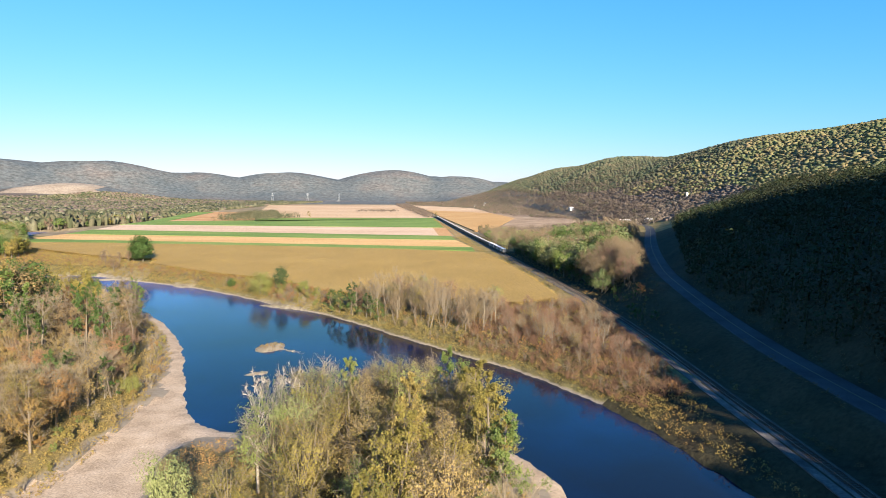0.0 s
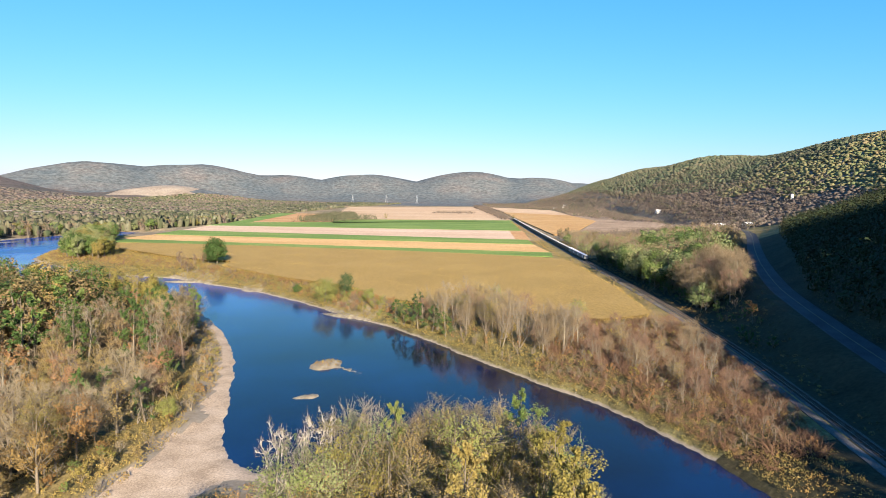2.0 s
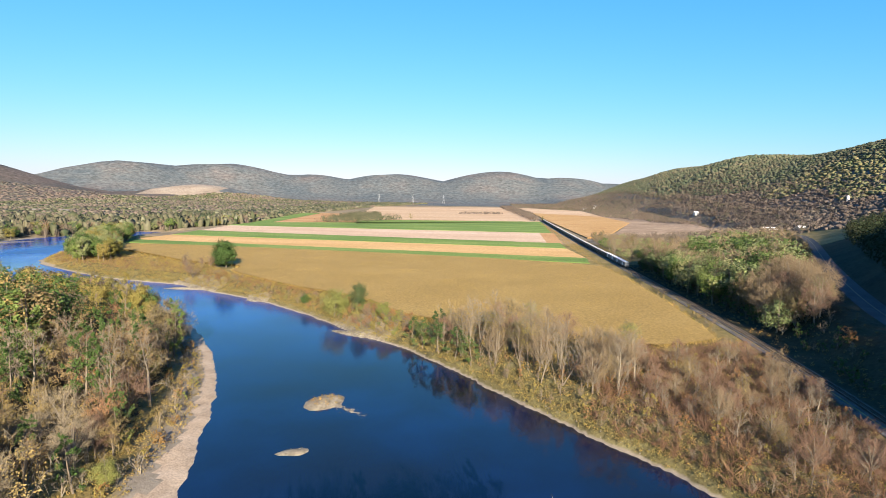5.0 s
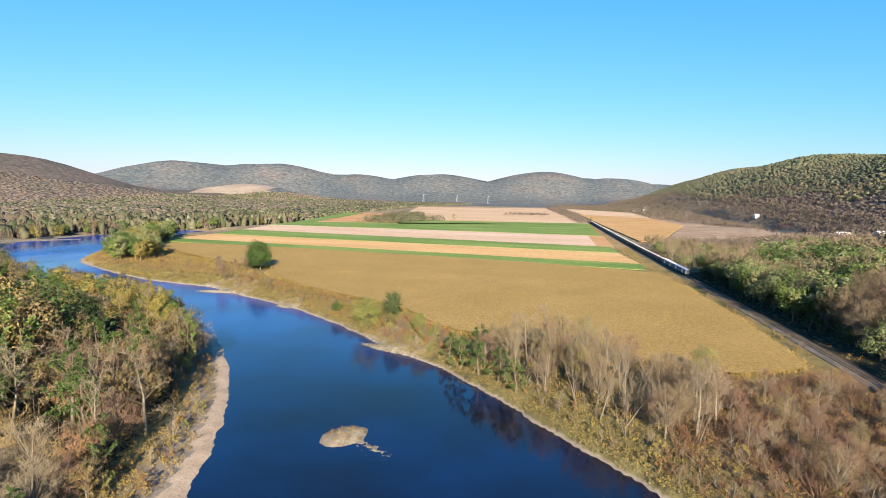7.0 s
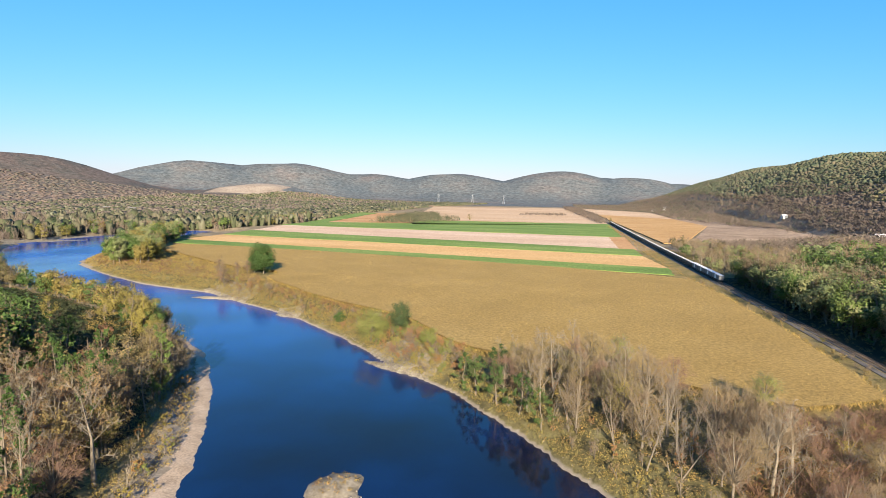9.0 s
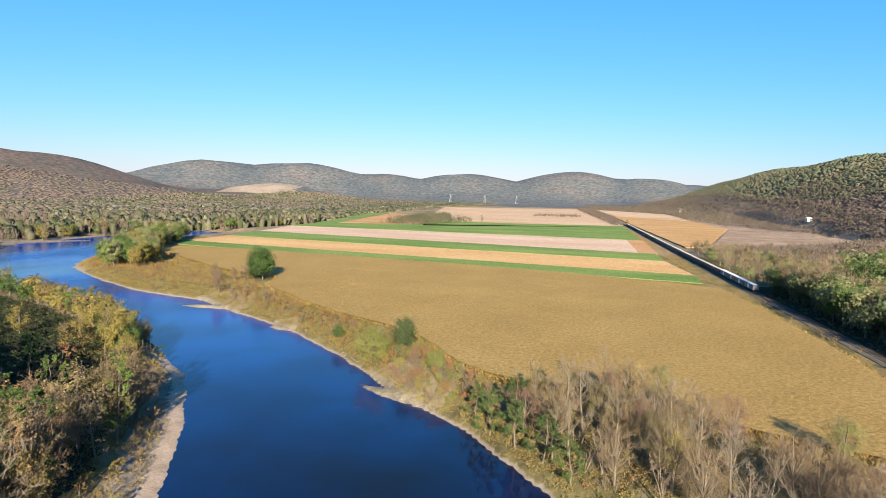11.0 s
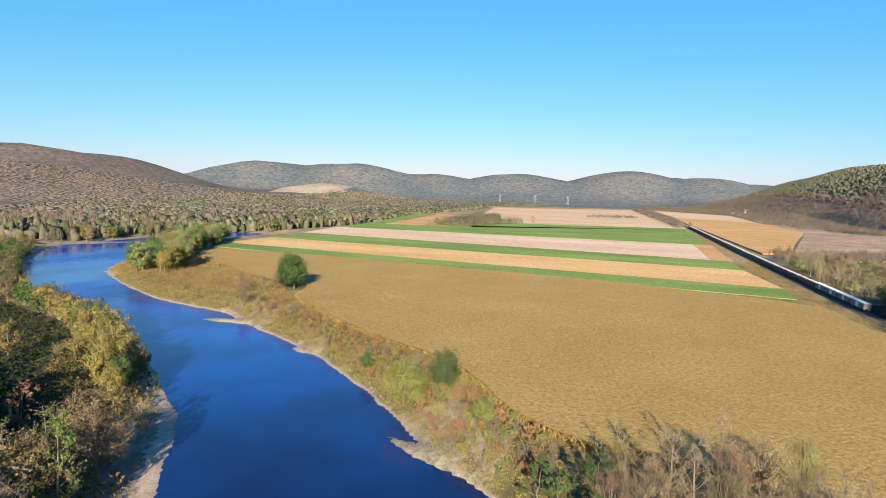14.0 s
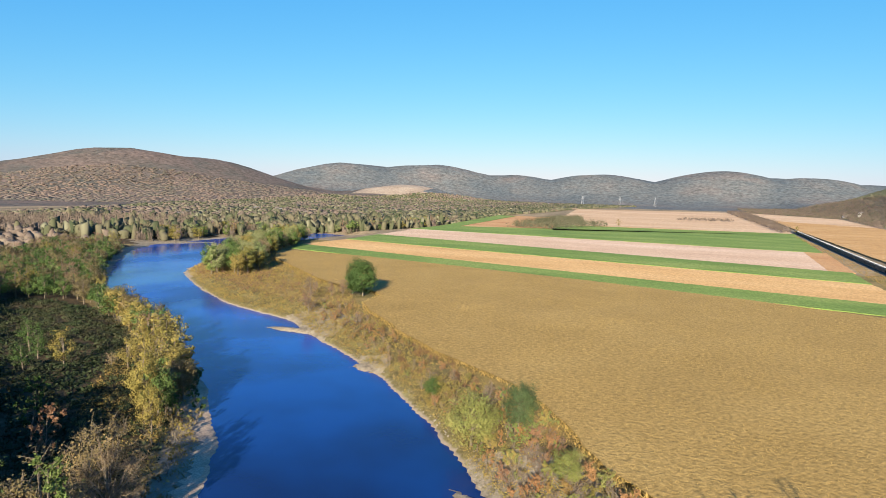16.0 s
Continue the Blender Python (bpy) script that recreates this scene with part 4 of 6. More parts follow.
wood([(-112, 60), (-140, 150), (-185, 240), (-330, 250), (-230, 120), (-190, 60)], 8.5, 212,
     [(0.8, "midfeather", "olive"), (3.5, "midfeather", "brown"), (1.6, "mist", "redbare"), (1.2, "midfeather", "green"), (0.5, "midfeather", "rust"), (2, "midfeather", "dry"), (1, "middome", "deep"), (1.5, "mist", "tan")], "trees of the river woods", (1.3, 1.75), 5.0, things=lambda px, py: False, bar=HOLLOW)
wood([(-185, 240), (-160, 284), (-215, 319), (-260, 337), (-290, 352), (-345, 398), (-415, 460), (-470, 505), (-510, 480), (-420, 370), (-330, 250)], 7.6, 214,
     [(0.8, "midfeather", "olive"), (3, "midfeather", "brown"), (1, "mist", "redbare"), (1.4, "middome", "green"), (4, "middome", "deep"), (0.8, "middome", "sage")], "trees of the far river woods", (0.7, 1.05), 5.0, things=lambda px, py: False, bar=HOLLOW)
wood([(-128, 250), (-150, 270), (-178, 291), (-214, 312), (-248, 328), (-252, 336), (-212, 320), (-175, 299), (-148, 279), (-127, 259)], 6.0, 215,
     [(4, "column", "olive"), (1.5, "column", "brown"), (1.5, "column", "deep")], "row of trees over the bank", (0.75, 1.15), 4.0, things=lambda px, py: px > -150)
wood([(-84, 176), (-92, 196), (-101, 206), (-112, 206), (-114, 168), (-96, 166)], 6.4, 216,
     [(1.5, "feather", "olive"), (1.0, "column", "deep"), (2.5, "feather", "brown"), (1.6, "mist", "bare"), (1.2, "bare", "bare"), (0.9, "feather", "rust")], "trees of the river woods", (0.62, 0.9), 6.0)
# trees mostly out of view, added and made tall to shade the hollow
wood([(-120, 206), (-150, 206), (-190, 207), (-250, 243), (-298, 284), (-320, 310), (-345, 300), (-300, 245), (-230, 195), (-190, 176), (-120, 168)], 7.6, 218,
     [(0.6, "grand", "green"), (4, "grand", "brown"), (1, "grand", "dry"), (1, "grand", "deep")], "tall trees of the river woods", (1.0, 1.22), 6.0, things=lambda px, py: False)
wood([(-148, 262), (-190, 258), (-236, 268), (-240, 282), (-180, 284)], 13.0, 217,
     [(1, "grand", "olive"), (0.4, "mist", "bare"), (2.5, "grand", "deep")], "tall trees of the river woods", (0.35, 0.6), 6.0, things=lambda px, py: False)
# close row before the hollow, whose shade fills it
wood([(-118, 184), (-118, 205), (-150, 206), (-188, 208), (-250, 242), (-298, 284), (-312, 270), (-262, 226), (-200, 184), (-150, 184)], 5.4, 228,
     [(2, "midfeather", "brown"), (1.4, "midtall", "deep"), (0.5, "midfeather", "rust"), (0.6, "mist", "redbare")], "close row of trees in the river woods", (1.1, 1.3), 6.0, things=lambda px, py: px > -124)
for bx, by, tall, leaf in ((-129, 227, 12, M_RUST), (-112, 220, 9, M_GREEN), (-134, 244, 4, M_DRY), (-121, 236, 5, M_BROWN), (-150, 238, 11, M_DEEPGREEN)):
    plant("midleaf", (bx, by, float(height(np.array([bx]), np.array([by]))[0])), tall / 16, leaf, M_BARK, "small autumn tree standing in the shaded hollow", "trees of the hollow", 0.9)
# growth overhanging the bank before the far reach
wood([(-118, 258), (-151, 285), (-175, 301), (-211, 321), (-242, 335), (-279, 353), (-300, 362), (-348, 402), (-356, 394), (-306, 350), (-280, 342), (-244, 324), (-213, 310), (-178, 290), (-152, 274), (-124, 250)], 4.0, 229,
     [(2, "thicket", "olive"), (2, "thicket", "brown"), (3, "thicket", "deep")], "bushes over the wooded bank", (0.7, 1.25), 0.4, things=lambda px, py: False)
# low growth at the foot of the bank woods
wood([(-62, 75), (-59, 104), (-62, 138), (-69, 169), (-84, 203), (-98, 226), (-114, 247), (-128, 261), (-134, 257), (-105, 222), (-78, 170), (-70, 110), (-72, 70)], 4.4, 213,
     [(3, "thicket", "olive"), (3, "thicket", "gold"), (2.5, "thicket", "dry"), (1, "thicket", "bright"), (3, "twiggy", "bare"), (0.4, "thicket", "rust")], "bushes along the beach", (0.35, 0.85), 3.0, things=lambda px, py: py < 118)

wood([(-76, -60), (-74, 62), (-190, 62), (-190, -60)], 14.0, 220,
     [(2, "midfeather", "olive"), (2, "midfeather", "brown"), (2, "mist", "bare"), (1, "midfeather", "green")], "trees of the river woods", (0.8, 1.15), 8.0, things=lambda px, py: False)
# bare woods between river and corn
wood([(-14, 228), (4, 204), (20, 186), (34, 172), (46, 190), (44, 208), (28, 228), (14, 240), (-4, 244), (-16, 240)], 5.6, 221,
     [(3, "bare", "bare"), (2, "mist", "bare"), (3, "spindly", "bare"), (1.5, "spindly", "redbare"), (1.5, "mist", "redbare"), (0.7, "thin", "dry"), (0.6, "thin", "olive")], "bare trees on the field bank", (0.65, 1.05), 5.0, 5.0)
wood([(36, 168), (48, 152), (60, 132), (72, 120), (82, 150), (88, 186), (88, 216), (66, 210), (50, 216), (48, 190)], 8.0, 225,
     [(2, "bare", "bare"), (2, "mist", "bare"), (1, "spindly", "redbare"), (3, "mist", "redbare"), (0.6, "thin", "dry")], "low bare trees on the field bank", (0.35, 0.7), 4.0, 5.0)
wood([(-16, 224), (6, 194), (28, 166), (48, 143), (60, 112), (74, 106), (84, 150), (90, 190), (92, 226), (60, 214), (30, 240), (0, 256), (-16, 240)], 4.4, 222,
     [(4, "twiggy", "redbare"), (2, "twiggy", "bare"), (0.8, "thicket", "brown"), (1, "thicket", "rust"), (0.8, "thicket", "olive")], "brush on the field bank", (0.35, 0.85), 2.0, 4.0, things=lambda px, py: py > 228)
# shrubs before the corn's corner
wood([(-26, 236), (-56, 262), (-80, 288), (-62, 301), (-44, 284), (-32, 264), (-18, 250)], 3.3, 227,
     [(3, "twiggy", "redbare"), (1.5, "thicket", "rust"), (1.6, "thicket", "bright"), (1, "thicket", "olive")], "shrubs before the corn", (0.4, 0.85), 2.0, things=lambda px, py: px > -50)
# growth along the field bank upstream
wood([(-26, 242), (-48, 262), (-75, 289), (-99, 311), (-140, 340), (-165, 352), (-160, 376), (-134, 354), (-92, 318), (-60, 298), (-44, 280), (-33, 262)], 4.2, 223,
     [(2, "thicket", "olive"), (2, "twiggy", "redbare"), (2, "thicket", "gold"), (1.5, "thicket", "rust"), (1, "thicket", "bright")], "bushes along the field bank", (0.3, 0.85), 3.0, things=lambda px, py: px > -84)
wood([(-172, 366), (-228, 380), (-280, 410), (-318, 438), (-330, 470), (-310, 512), (-240, 446), (-200, 410), (-175, 395)], 9.0, 224,
     [(2, "thicket", "olive"), (2, "twiggy", "redbare"), (2, "thicket", "gold"), (1, "thicket", "dry")], "bushes along the field bank", (0.3, 0.7), 3.0, things=lambda px, py: False)
# woods beyond the far reach and along the fields' edge
wood([(-492, 570), (-500, 650), (-440, 705), (-408, 720), (-400, 830), (-388, 930), (-405, 1080), (-440, 1080), (-430, 930), (-450, 830), (-470, 740), (-540, 690), (-550, 580)], 10.5, 226,
     [(3, "middome", "sage"), (2, "middome", "olive"), (2.5, "mist", "bare"), (1.5, "middome", "green"), (1, "middome", "deep"), (1.5, "mist", "redbare")], "trees beyond the far reach", (0.75, 1.25), 4.0, things=lambda px, py: False)
# strip right of the rail, and by the road
wood([(108, 234), (111, 296), (138, 300), (122, 240)], 6.6, 235,
     [(4, "mist", "bare"), (1, "midfeather", "brown"), (1, "mist", "redbare"), (0.8, "middome", "sage")], "bare trees along the rail", (1.0, 1.4), 4.0, 8.5)
wood([(108, 296), (110, 400), (112, 452), (174, 452), (165, 360), (140, 300)], 6.8, 231,
     [(3, "middome", "green"), (3, "middome", "sage"), (1.5, "middome", "deep"), (2.5, "mist", "bare")], "trees along the rail", (1.2, 1.75), 4.0, 8.5, things=lambda px, py: px < 118)
wood([(108, 236), (110, 300), (112, 452), (172, 452), (150, 330), (122, 244)], 3.8, 237,
     [(3, "thicket", "deep"), (2, "thicket", "brown"), (1, "twiggy", "bare")], "undergrowth along the rail", (0.8, 1.4), 4.0, 7.0, things=lambda px, py: False)
wood([(112, 450), (114, 560), (122, 680), (150, 690), (168, 560), (176, 450)], 8.0, 236,
     [(0.8, "middome", "green"), (1.2, "middome", "sage"), (6, "mist", "bare"), (1, "midfeather", "brown")], "low growth along the rail", (0.55, 0.95), 4.0, 8.0, things=lambda px, py: False)
wood([(128, 262), (150, 330), (172, 400), (182, 470), (215, 470), (205, 420), (178, 362), (148, 300)], 7.0, 232,
     [(5, "mist", "bare"), (0.7, "midfeather", "dry"), (1, "midfeather", "olive")], "bare trees by the road", (0.7, 1.0), 4.0, 7.0, 8.0)
wood([(80, 90), (88, 130), (97, 180), (106, 226), (112, 240), (120, 236), (108, 196), (94, 140), (86, 96)], 5.5, 233,
     [(5, "thicket", "deep"), (1, "twiggy", "redbare")], "bushes between rail and road", (0.5, 1.0), 4.0, 5.0, 6.0, things=lambda px, py: False)
wood([(82, 240), (90, 300), (91, 400), (88, 462), (96, 470), (98, 400), (94, 262), (90, 238)], 4.6, 234,
     [(2, "thicket", "dry"), (2, "twiggy", "redbare"), (1, "thicket", "olive")], "bushes between corn and rail", (0.22, 0.5), 4.0, 3.6, things=lambda px, py: py < 300)
# poplars and trees on the bend
wood([(-262, 412), (-285, 418), (-305, 436), (-318, 462), (-340, 505), (-372, 570), (-392, 640), (-372, 640), (-345, 580), (-318, 520), (-290, 470), (-262, 440)], 7.4, 251,
     [(5, "column", "sage"), (2, "column", "green"), (1.4, "column", "olive"), (0.8, "mist", "bare"), (0.3, "column", "bright")], "trees on the river bend", (0.95, 1.3), 4.0)


def single(shape, x, y, tall, leaf, bark, label, squash=1.0, pick=0):
    base = {"tall": 20, "broad": 15, "bare": 15, "spindly": 12, "thicket": 4.5, "twiggy": 5.0, "mist": 15, "feather": 17, "dome": 10, "great": 20, "column": 16, "middome": 14, "midleaf": 16, "midthin": 15}[shape]
    z = float(height(np.array([x]), np.array([y]))[0])
    return plant(shape, (x, y, z), tall / base, leaf, bark, label, "single trees", squash, pick)


single("great", -165, 399, 21, M_DEEPGREEN, M_BARK, "large dense green tree alone at the corn edge", 0.95)
single("dome", -172, 401, 12, M_DEEPGREEN, M_BARK, "smaller green tree beside the lone tree", 0.9, 1)
for bx, by, tall in ((-181, 380, 12.5), (-176, 389, 9), (-190, 396, 7), (-172, 393, 10)):
    single("midthin", bx, by, tall, M_REDWEED, M_BARK, "thin brown tree on the field bank", 0.9, int(tall) % 3)
single("midthin", -168, 361, 12, M_REDWEED, M_BARK, "thin reddish brown tree standing on the river bank", 1.0, 1)
single("dome", -51, 277, 14, M_CEDAR, M_BARK, "dark green cedar on the field bank", 0.68, 2)
single("dome", -60, 273, 14, M_BRIGHT, M_BARK, "light yellow-green round tree beside the cedar", 1.1, 0)
single("dome", -37, 259, 8, M_BRIGHT, M_BARK, "small pale green round tree at the corn edge", 1.0, 1)
single("dome", -80, 296, 6.2, M_DEEPGREEN, M_BARK, "small dark green bush on the field bank", 1.0)
for bx, by, tall in ((-22, 235, 8), (-18, 228, 9), (-12, 222, 9.5), (-6, 216, 9), (-1, 208, 8), (-12, 231, 9.5)):
    single("broad", bx, by, tall * 1.15, M_DEEPGREEN, M_BARK, "dense dark green bush over the water", 1.0, int(tall) % 3)
single("feather", 20, 243, 14, M_BRIGHT, M_BARK, "thin yellow-green tree at the corn edge", 0.8, 1)
single("feather", 50, 222, 12, M_BRIGHT, M_BARK, "thin yellow-leaved tree at the corn edge", 1.0, 1)
for bx, by, tall, pick in ((-21.5, 72, 21, 2), (-18, 74, 21, 3), (-16, 79, 20, 0)):
    single("bare", bx, by, tall, M_TWIG, M_PALEBARK, "dead white-barked tree beside the water", 0.55, pick)
# the point's foremost crowns
for shape, bx, by, tall, leaf, label, squash, pick in (
        ("feather", -15, 71, 22, M_SAGE, "feathery grey-green tree on the wooded point", 0.85, 1),
        ("mist", -11, 85, 22.5, M_TANTWIG, "leafless tree with feathery pale tan twigs", 0.9, 0),
        ("tall", -7, 82, 21, M_BRIGHT, "full yellow-green tree on the wooded point", 0.8, 1),
        ("mist", -3, 88, 21, M_TWIG, "leafless tree with feathery grey twigs", 0.8, 2),
        ("feather", 2, 84, 21, M_OLIVE, "olive feathery tree on the wooded point", 1.0, 2),
        ("feather", 8, 88, 20, M_OLIVE, "olive feathery tree on the wooded point", 0.95, 3),
        ("tall", 15, 93, 21, M_GREEN, "tall green tree at the end of the point", 1.0, 2),
        ("feather", 20, 92, 17, M_GREEN, "green feathery tree at the end of the point", 1.0, 0)):
    single(shape, bx, by, tall, leaf, M_BARK, label, squash, pick)
single("dome", -30, 55, 17, M_SAGE, M_BARK, "pale grey-green tree beside the beach", 0.55, 1)
single("dome", -74, 101, 10, M_BRIGHT, M_BARK, "full yellow-green tree behind the beach", 0.9, 0)
single("dome", -64, 128, 6.5, M_BRIGHT, M_BARK, "rounded yellow-green bush behind the beach", 0.9, 2)
single("column", -134, 253, 19, M_OLIVE, M_BARK, "tall golden-olive tree leaning over the bank", 0.8, 1)
single("column", -126, 248, 13, M_OLIVE, M_BARK, "slim olive tree over the bank", 0.8, 2)
single("tall", -146, 262, 19, M_OLIVE, M_BARK, "tall olive tree over the bank", 0.8, 2)
single("feather", -21, 52, 16, M_OLIVE, M_BARK, "feathery olive tree at the edge of the point", 0.9, 3)
single("middome", 124, 252, 14, M_SAGE, M_BARK, "round pale green tree between rail and road", 1.0, 1)
single("thicket", 112, 212, 5, M_RUST, M_BARK, "red-brown bush between rail and road", 1.0, 2)


# ---- far woods, weeds and corn, each past counting ----
def fluff(x, y, z, tall, wide, n, size, seed, slim=0.7, trunks=True, low=0.3, up=0.35, odd=0.45):
    """Crowns of n leaf sprays each, with a thin trunk under each crown."""
    r = np.random.default_rng(seed)
    c = len(x)
    u = unit(r, c * n).reshape(c, n, 3) * (r.uniform(0.35, 1, (c, n, 1)) ** 0.45)
    mid = (1 + low) / 2
    p = np.stack([x[:, None] + u[..., 0] * wide[:, None], y[:, None] + u[..., 1] * wide[:, None], z[:, None] + tall[:, None] * (mid + u[..., 2] * (1 - low) / 2)], -1)
    out = [flakes(p.reshape(-1, 3), (u + np.array([0, 0, up])).reshape(-1, 3) + odd * unit(r, c * n), np.repeat(size * wide, n), r, slim)]
    if trunks:
        a = np.stack([x, y, z - 0.3], 1)
        b_ = np.stack([x + 0.04 * tall, y, z + tall * 0.7], 1)
        out.append(ribbons(a, b_, 0.02 * tall, r))
    return joined(out)


def round_block():
    """The places and upper faces of a cube with each face in four, drawn out to a dome."""
    place, verts, faces = {}, [], []
    for axis in range(3):
        for side in (-1, 1):
            grid = []
            for a in (-1, 0, 1):
                for b_ in (-1, 0, 1):
                    p = [a, b_]
                    p.insert(axis, side)
                    if tuple(p) not in place:
                        place[tuple(p)] = len(verts)
                        verts.append(np.array(p) / math.sqrt(sum(c * c for c in p)))
                    grid.append(place[tuple(p)])
            for i in (0, 1):
                for j in (0, 1):
                    f = [grid[3 * i + j], grid[3 * i + j + 1], grid[3 * i + j + 4], grid[3 * i + j + 3]]
                    faces.append(f if (side > 0) != (axis == 1) else f[::-1])
    verts, faces = np.array(verts), np.array(faces)
    faces = faces[verts[faces].mean(1)[:, 2] > 0]
    rim = (verts[:, 2] > 0.4) & (verts[:, 2] < 0.9)
    verts[rim] *= np.array([1.25, 1.25, 1.15])
    verts[np.abs(verts[:, 2]) < 0.1] *= 0.82
    return verts, faces


BLOCK = round_block()


def crowns(x, y, z, tall, wide, n, size, seed, low=0.1, odd=0.35, lumpy=0.2):
    """Close tree crowns seen from afar: a lumpy body each, with n leaf sprays standing off it."""
    r = np.random.default_rng(seed)
    c, (bv, bf) = len(x), BLOCK
    way = bv[None] * (1 + lumpy * r.normal(size=(c, len(bv), 1)).clip(-1.6, 1.6)) * 0.82
    mid = np.stack([x, y, z + tall * low], 1)
    reach = np.stack([wide, wide, tall * (1 - low)], 1)
    out = [((mid[:, None] + way * reach[:, None]).reshape(-1, 3), (bf[None] + len(bv) * np.arange(c)[:, None, None]).reshape(-1, 4))]
    if n:
        u = unit(r, c * n).reshape(c, n, 3)
        u[..., 2] = np.abs(u[..., 2]) * 0.9 + 0.1 * u[..., 2]
        p = mid[:, None] + u * reach[:, None] * r.uniform(0.76, 1.12, (c, n, 1))
        out.append(flakes(p.reshape(-1, 3), u.reshape(-1, 3) + odd * unit(r, c * n), np.repeat(size * wide, n), r, 0.7))
    return joined(out)


def sticks(x, y, z, tall, wide, n, seed, thick=0.02):
    """Leafless crowns: fans of thin upright twigs."""
    r = np.random.default_rng(seed)
    c = len(x)
    foot = np.stack([x[:, None] + r.normal(0, 0.12, (c, n)) * wide[:, None], y[:, None] + r.normal(0, 0.12, (c, n)) * wide[:, None], z[:, None] + tall[:, None] * r.uniform(-0.02, 0.4, (c, n))], -1)
    tip = np.stack([x[:, None] + r.normal(0, 0.55, (c, n)) * wide[:, None], y[:, None] + r.normal(0, 0.55, (c, n)) * wide[:, None], z[:, None] + tall[:, None] * r.uniform(0.5, 1.02, (c, n))], -1)
    return ribbons(foot.reshape(-1, 3), tip.reshape(-1, 3), np.repeat(thick * tall, n), r)


def mass(name, data, mat, label, category):
    return tagged(new(name, mesh(name, *data, mat, None, True)), label, category, kind="stuff")


FIELDS_ALL = [np.array(c, float) for _, c, *_ in field_rows]


def clear_of_fields(x, y):
    ok = np.ones(len(x), bool)
    for c in FIELDS_ALL:
        ok &= ~inside(c, x, y)
    return ok


def spread(poly, step, seed, keep=1.0, **kw):
    x, y = scatter(poly, step, seed, 0.5)
    ok = dry(x, y, **kw) & clear_of_fields(x, y)
    r = np.random.default_rng(seed)
    ok &= r.uniform(size=len(x)) < keep
    x, y = x[ok], y[ok]
    return x, y, land(x, y), np.random.default_rng(seed + 9)


# shaded slope over the road, with shade also put into the woods' colour
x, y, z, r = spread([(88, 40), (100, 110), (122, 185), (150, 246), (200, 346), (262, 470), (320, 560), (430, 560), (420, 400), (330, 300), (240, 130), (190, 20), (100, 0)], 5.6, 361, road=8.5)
mass("slope_woods", fluff(x, y, z - 0.5, r.uniform(8, 15, len(x)), r.uniform(2.6, 4.2, len(x)), 54, 0.17, 362, low=0.0, odd=0.35), M_SHADEWOOD, "dense green woods on the slope over the road, darkened for shade", "woods")
# low growth in the hollow, its colour darkened for the shade
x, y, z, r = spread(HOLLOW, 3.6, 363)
mass("hollow_growth", fluff(x, y, z - 0.2, r.uniform(0.8, 2.6, len(x)), r.uniform(1.6, 2.8, len(x)), 46, 0.18, 364, low=0.0, trunks=False, odd=0.4), M_SHADEWOOD, "low green growth in the shaded hollow, colour darkened for shade", "brush")
# woods beyond the river and along the fields
VALLEY = [(-500, 560), (-505, 660), (-440, 690), (-405, 700), (-398, 830), (-385, 930), (-405, 1140), (-445, 1440), (-430, 1820), (-425, 2290), (-300, 3200), (-900, 3300), (-1500, 2600), (-1500, 1500), (-1050, 700), (-700, 520)]
x, y, z, r = spread(VALLEY, 9.6, 301, 0.9)
near = np.hypot(x, y) < 1100
lee = wobble(x, y, 130, 3) + 0.5 * r.normal(size=len(x))
lee = lee - 0.5 * (x < -640) - 0.2 * (y < 700) + 0.25 + 0.6 * smooth01(-560, -460, x) + 0.5 * smooth01(800, 1300, y)
pick = near & (lee > 0.0)
mass("valley_woods", crowns(x[pick], y[pick], z[pick], r.uniform(7, 19, pick.sum()), r.uniform(3.0, 7.4, pick.sum()), 40, 0.15, 302, 0.02, lumpy=0.3), M_VALLEYWOOD, "mixed olive and grey-green woods beyond the river", "woods")
pick = near & (lee <= 0.0)
data = joined([crowns(x[pick], y[pick], z[pick], r.uniform(4, 11, pick.sum()), r.uniform(3.2, 5.8, pick.sum()), 30, 0.13, 303, 0.02, lumpy=0.35), sticks(x[pick], y[pick], z[pick], r.uniform(10, 20, pick.sum()), r.uniform(4, 6, pick.sum()), 30, 309, 0.009)])
mass("bare_woods", data, M_BAREWOOD, "grey-brown leafless woods beyond the river", "woods")
for leafy, mat, seed, label in ((True, M_VALLEYWOOD, 304, "distant mixed autumn woods of the valley"), (False, M_BAREWOOD, 308, "distant grey-brown leafless woods of the valley")):
    pick = ~near & ((lee > 0.0) == leafy)
    k = pick.sum()
    mass("distant_woods", crowns(x[pick], y[pick], z[pick], r.uniform(3, 9, k), r.uniform(5.4, 9.6, k), 4, 0.16, seed, 0.02, lumpy=0.25), mat, label, "woods")
# edge of reddish brush before the far woods
x, y, z, r = spread([(-500, 545), (-508, 660), (-470, 640), (-440, 690), (-408, 700), (-402, 830), (-388, 930), (-408, 1140), (-420, 1140), (-402, 930), (-415, 830), (-425, 715), (-520, 690), (-530, 560)], 7, 305)
mass("wood_edge_brush", joined([fluff(x, y, z, r.uniform(2, 6, len(x)), r.uniform(2, 3.5, len(x)), 24, 0.16, 306, low=0.0), sticks(x, y, z, r.uniform(7, 15, len(x)), r.uniform(2, 4, len(x)), 22, 307, 0.011)]), M_BAREWOOD, "grey-green and brown brush along the woods' edge", "brush")
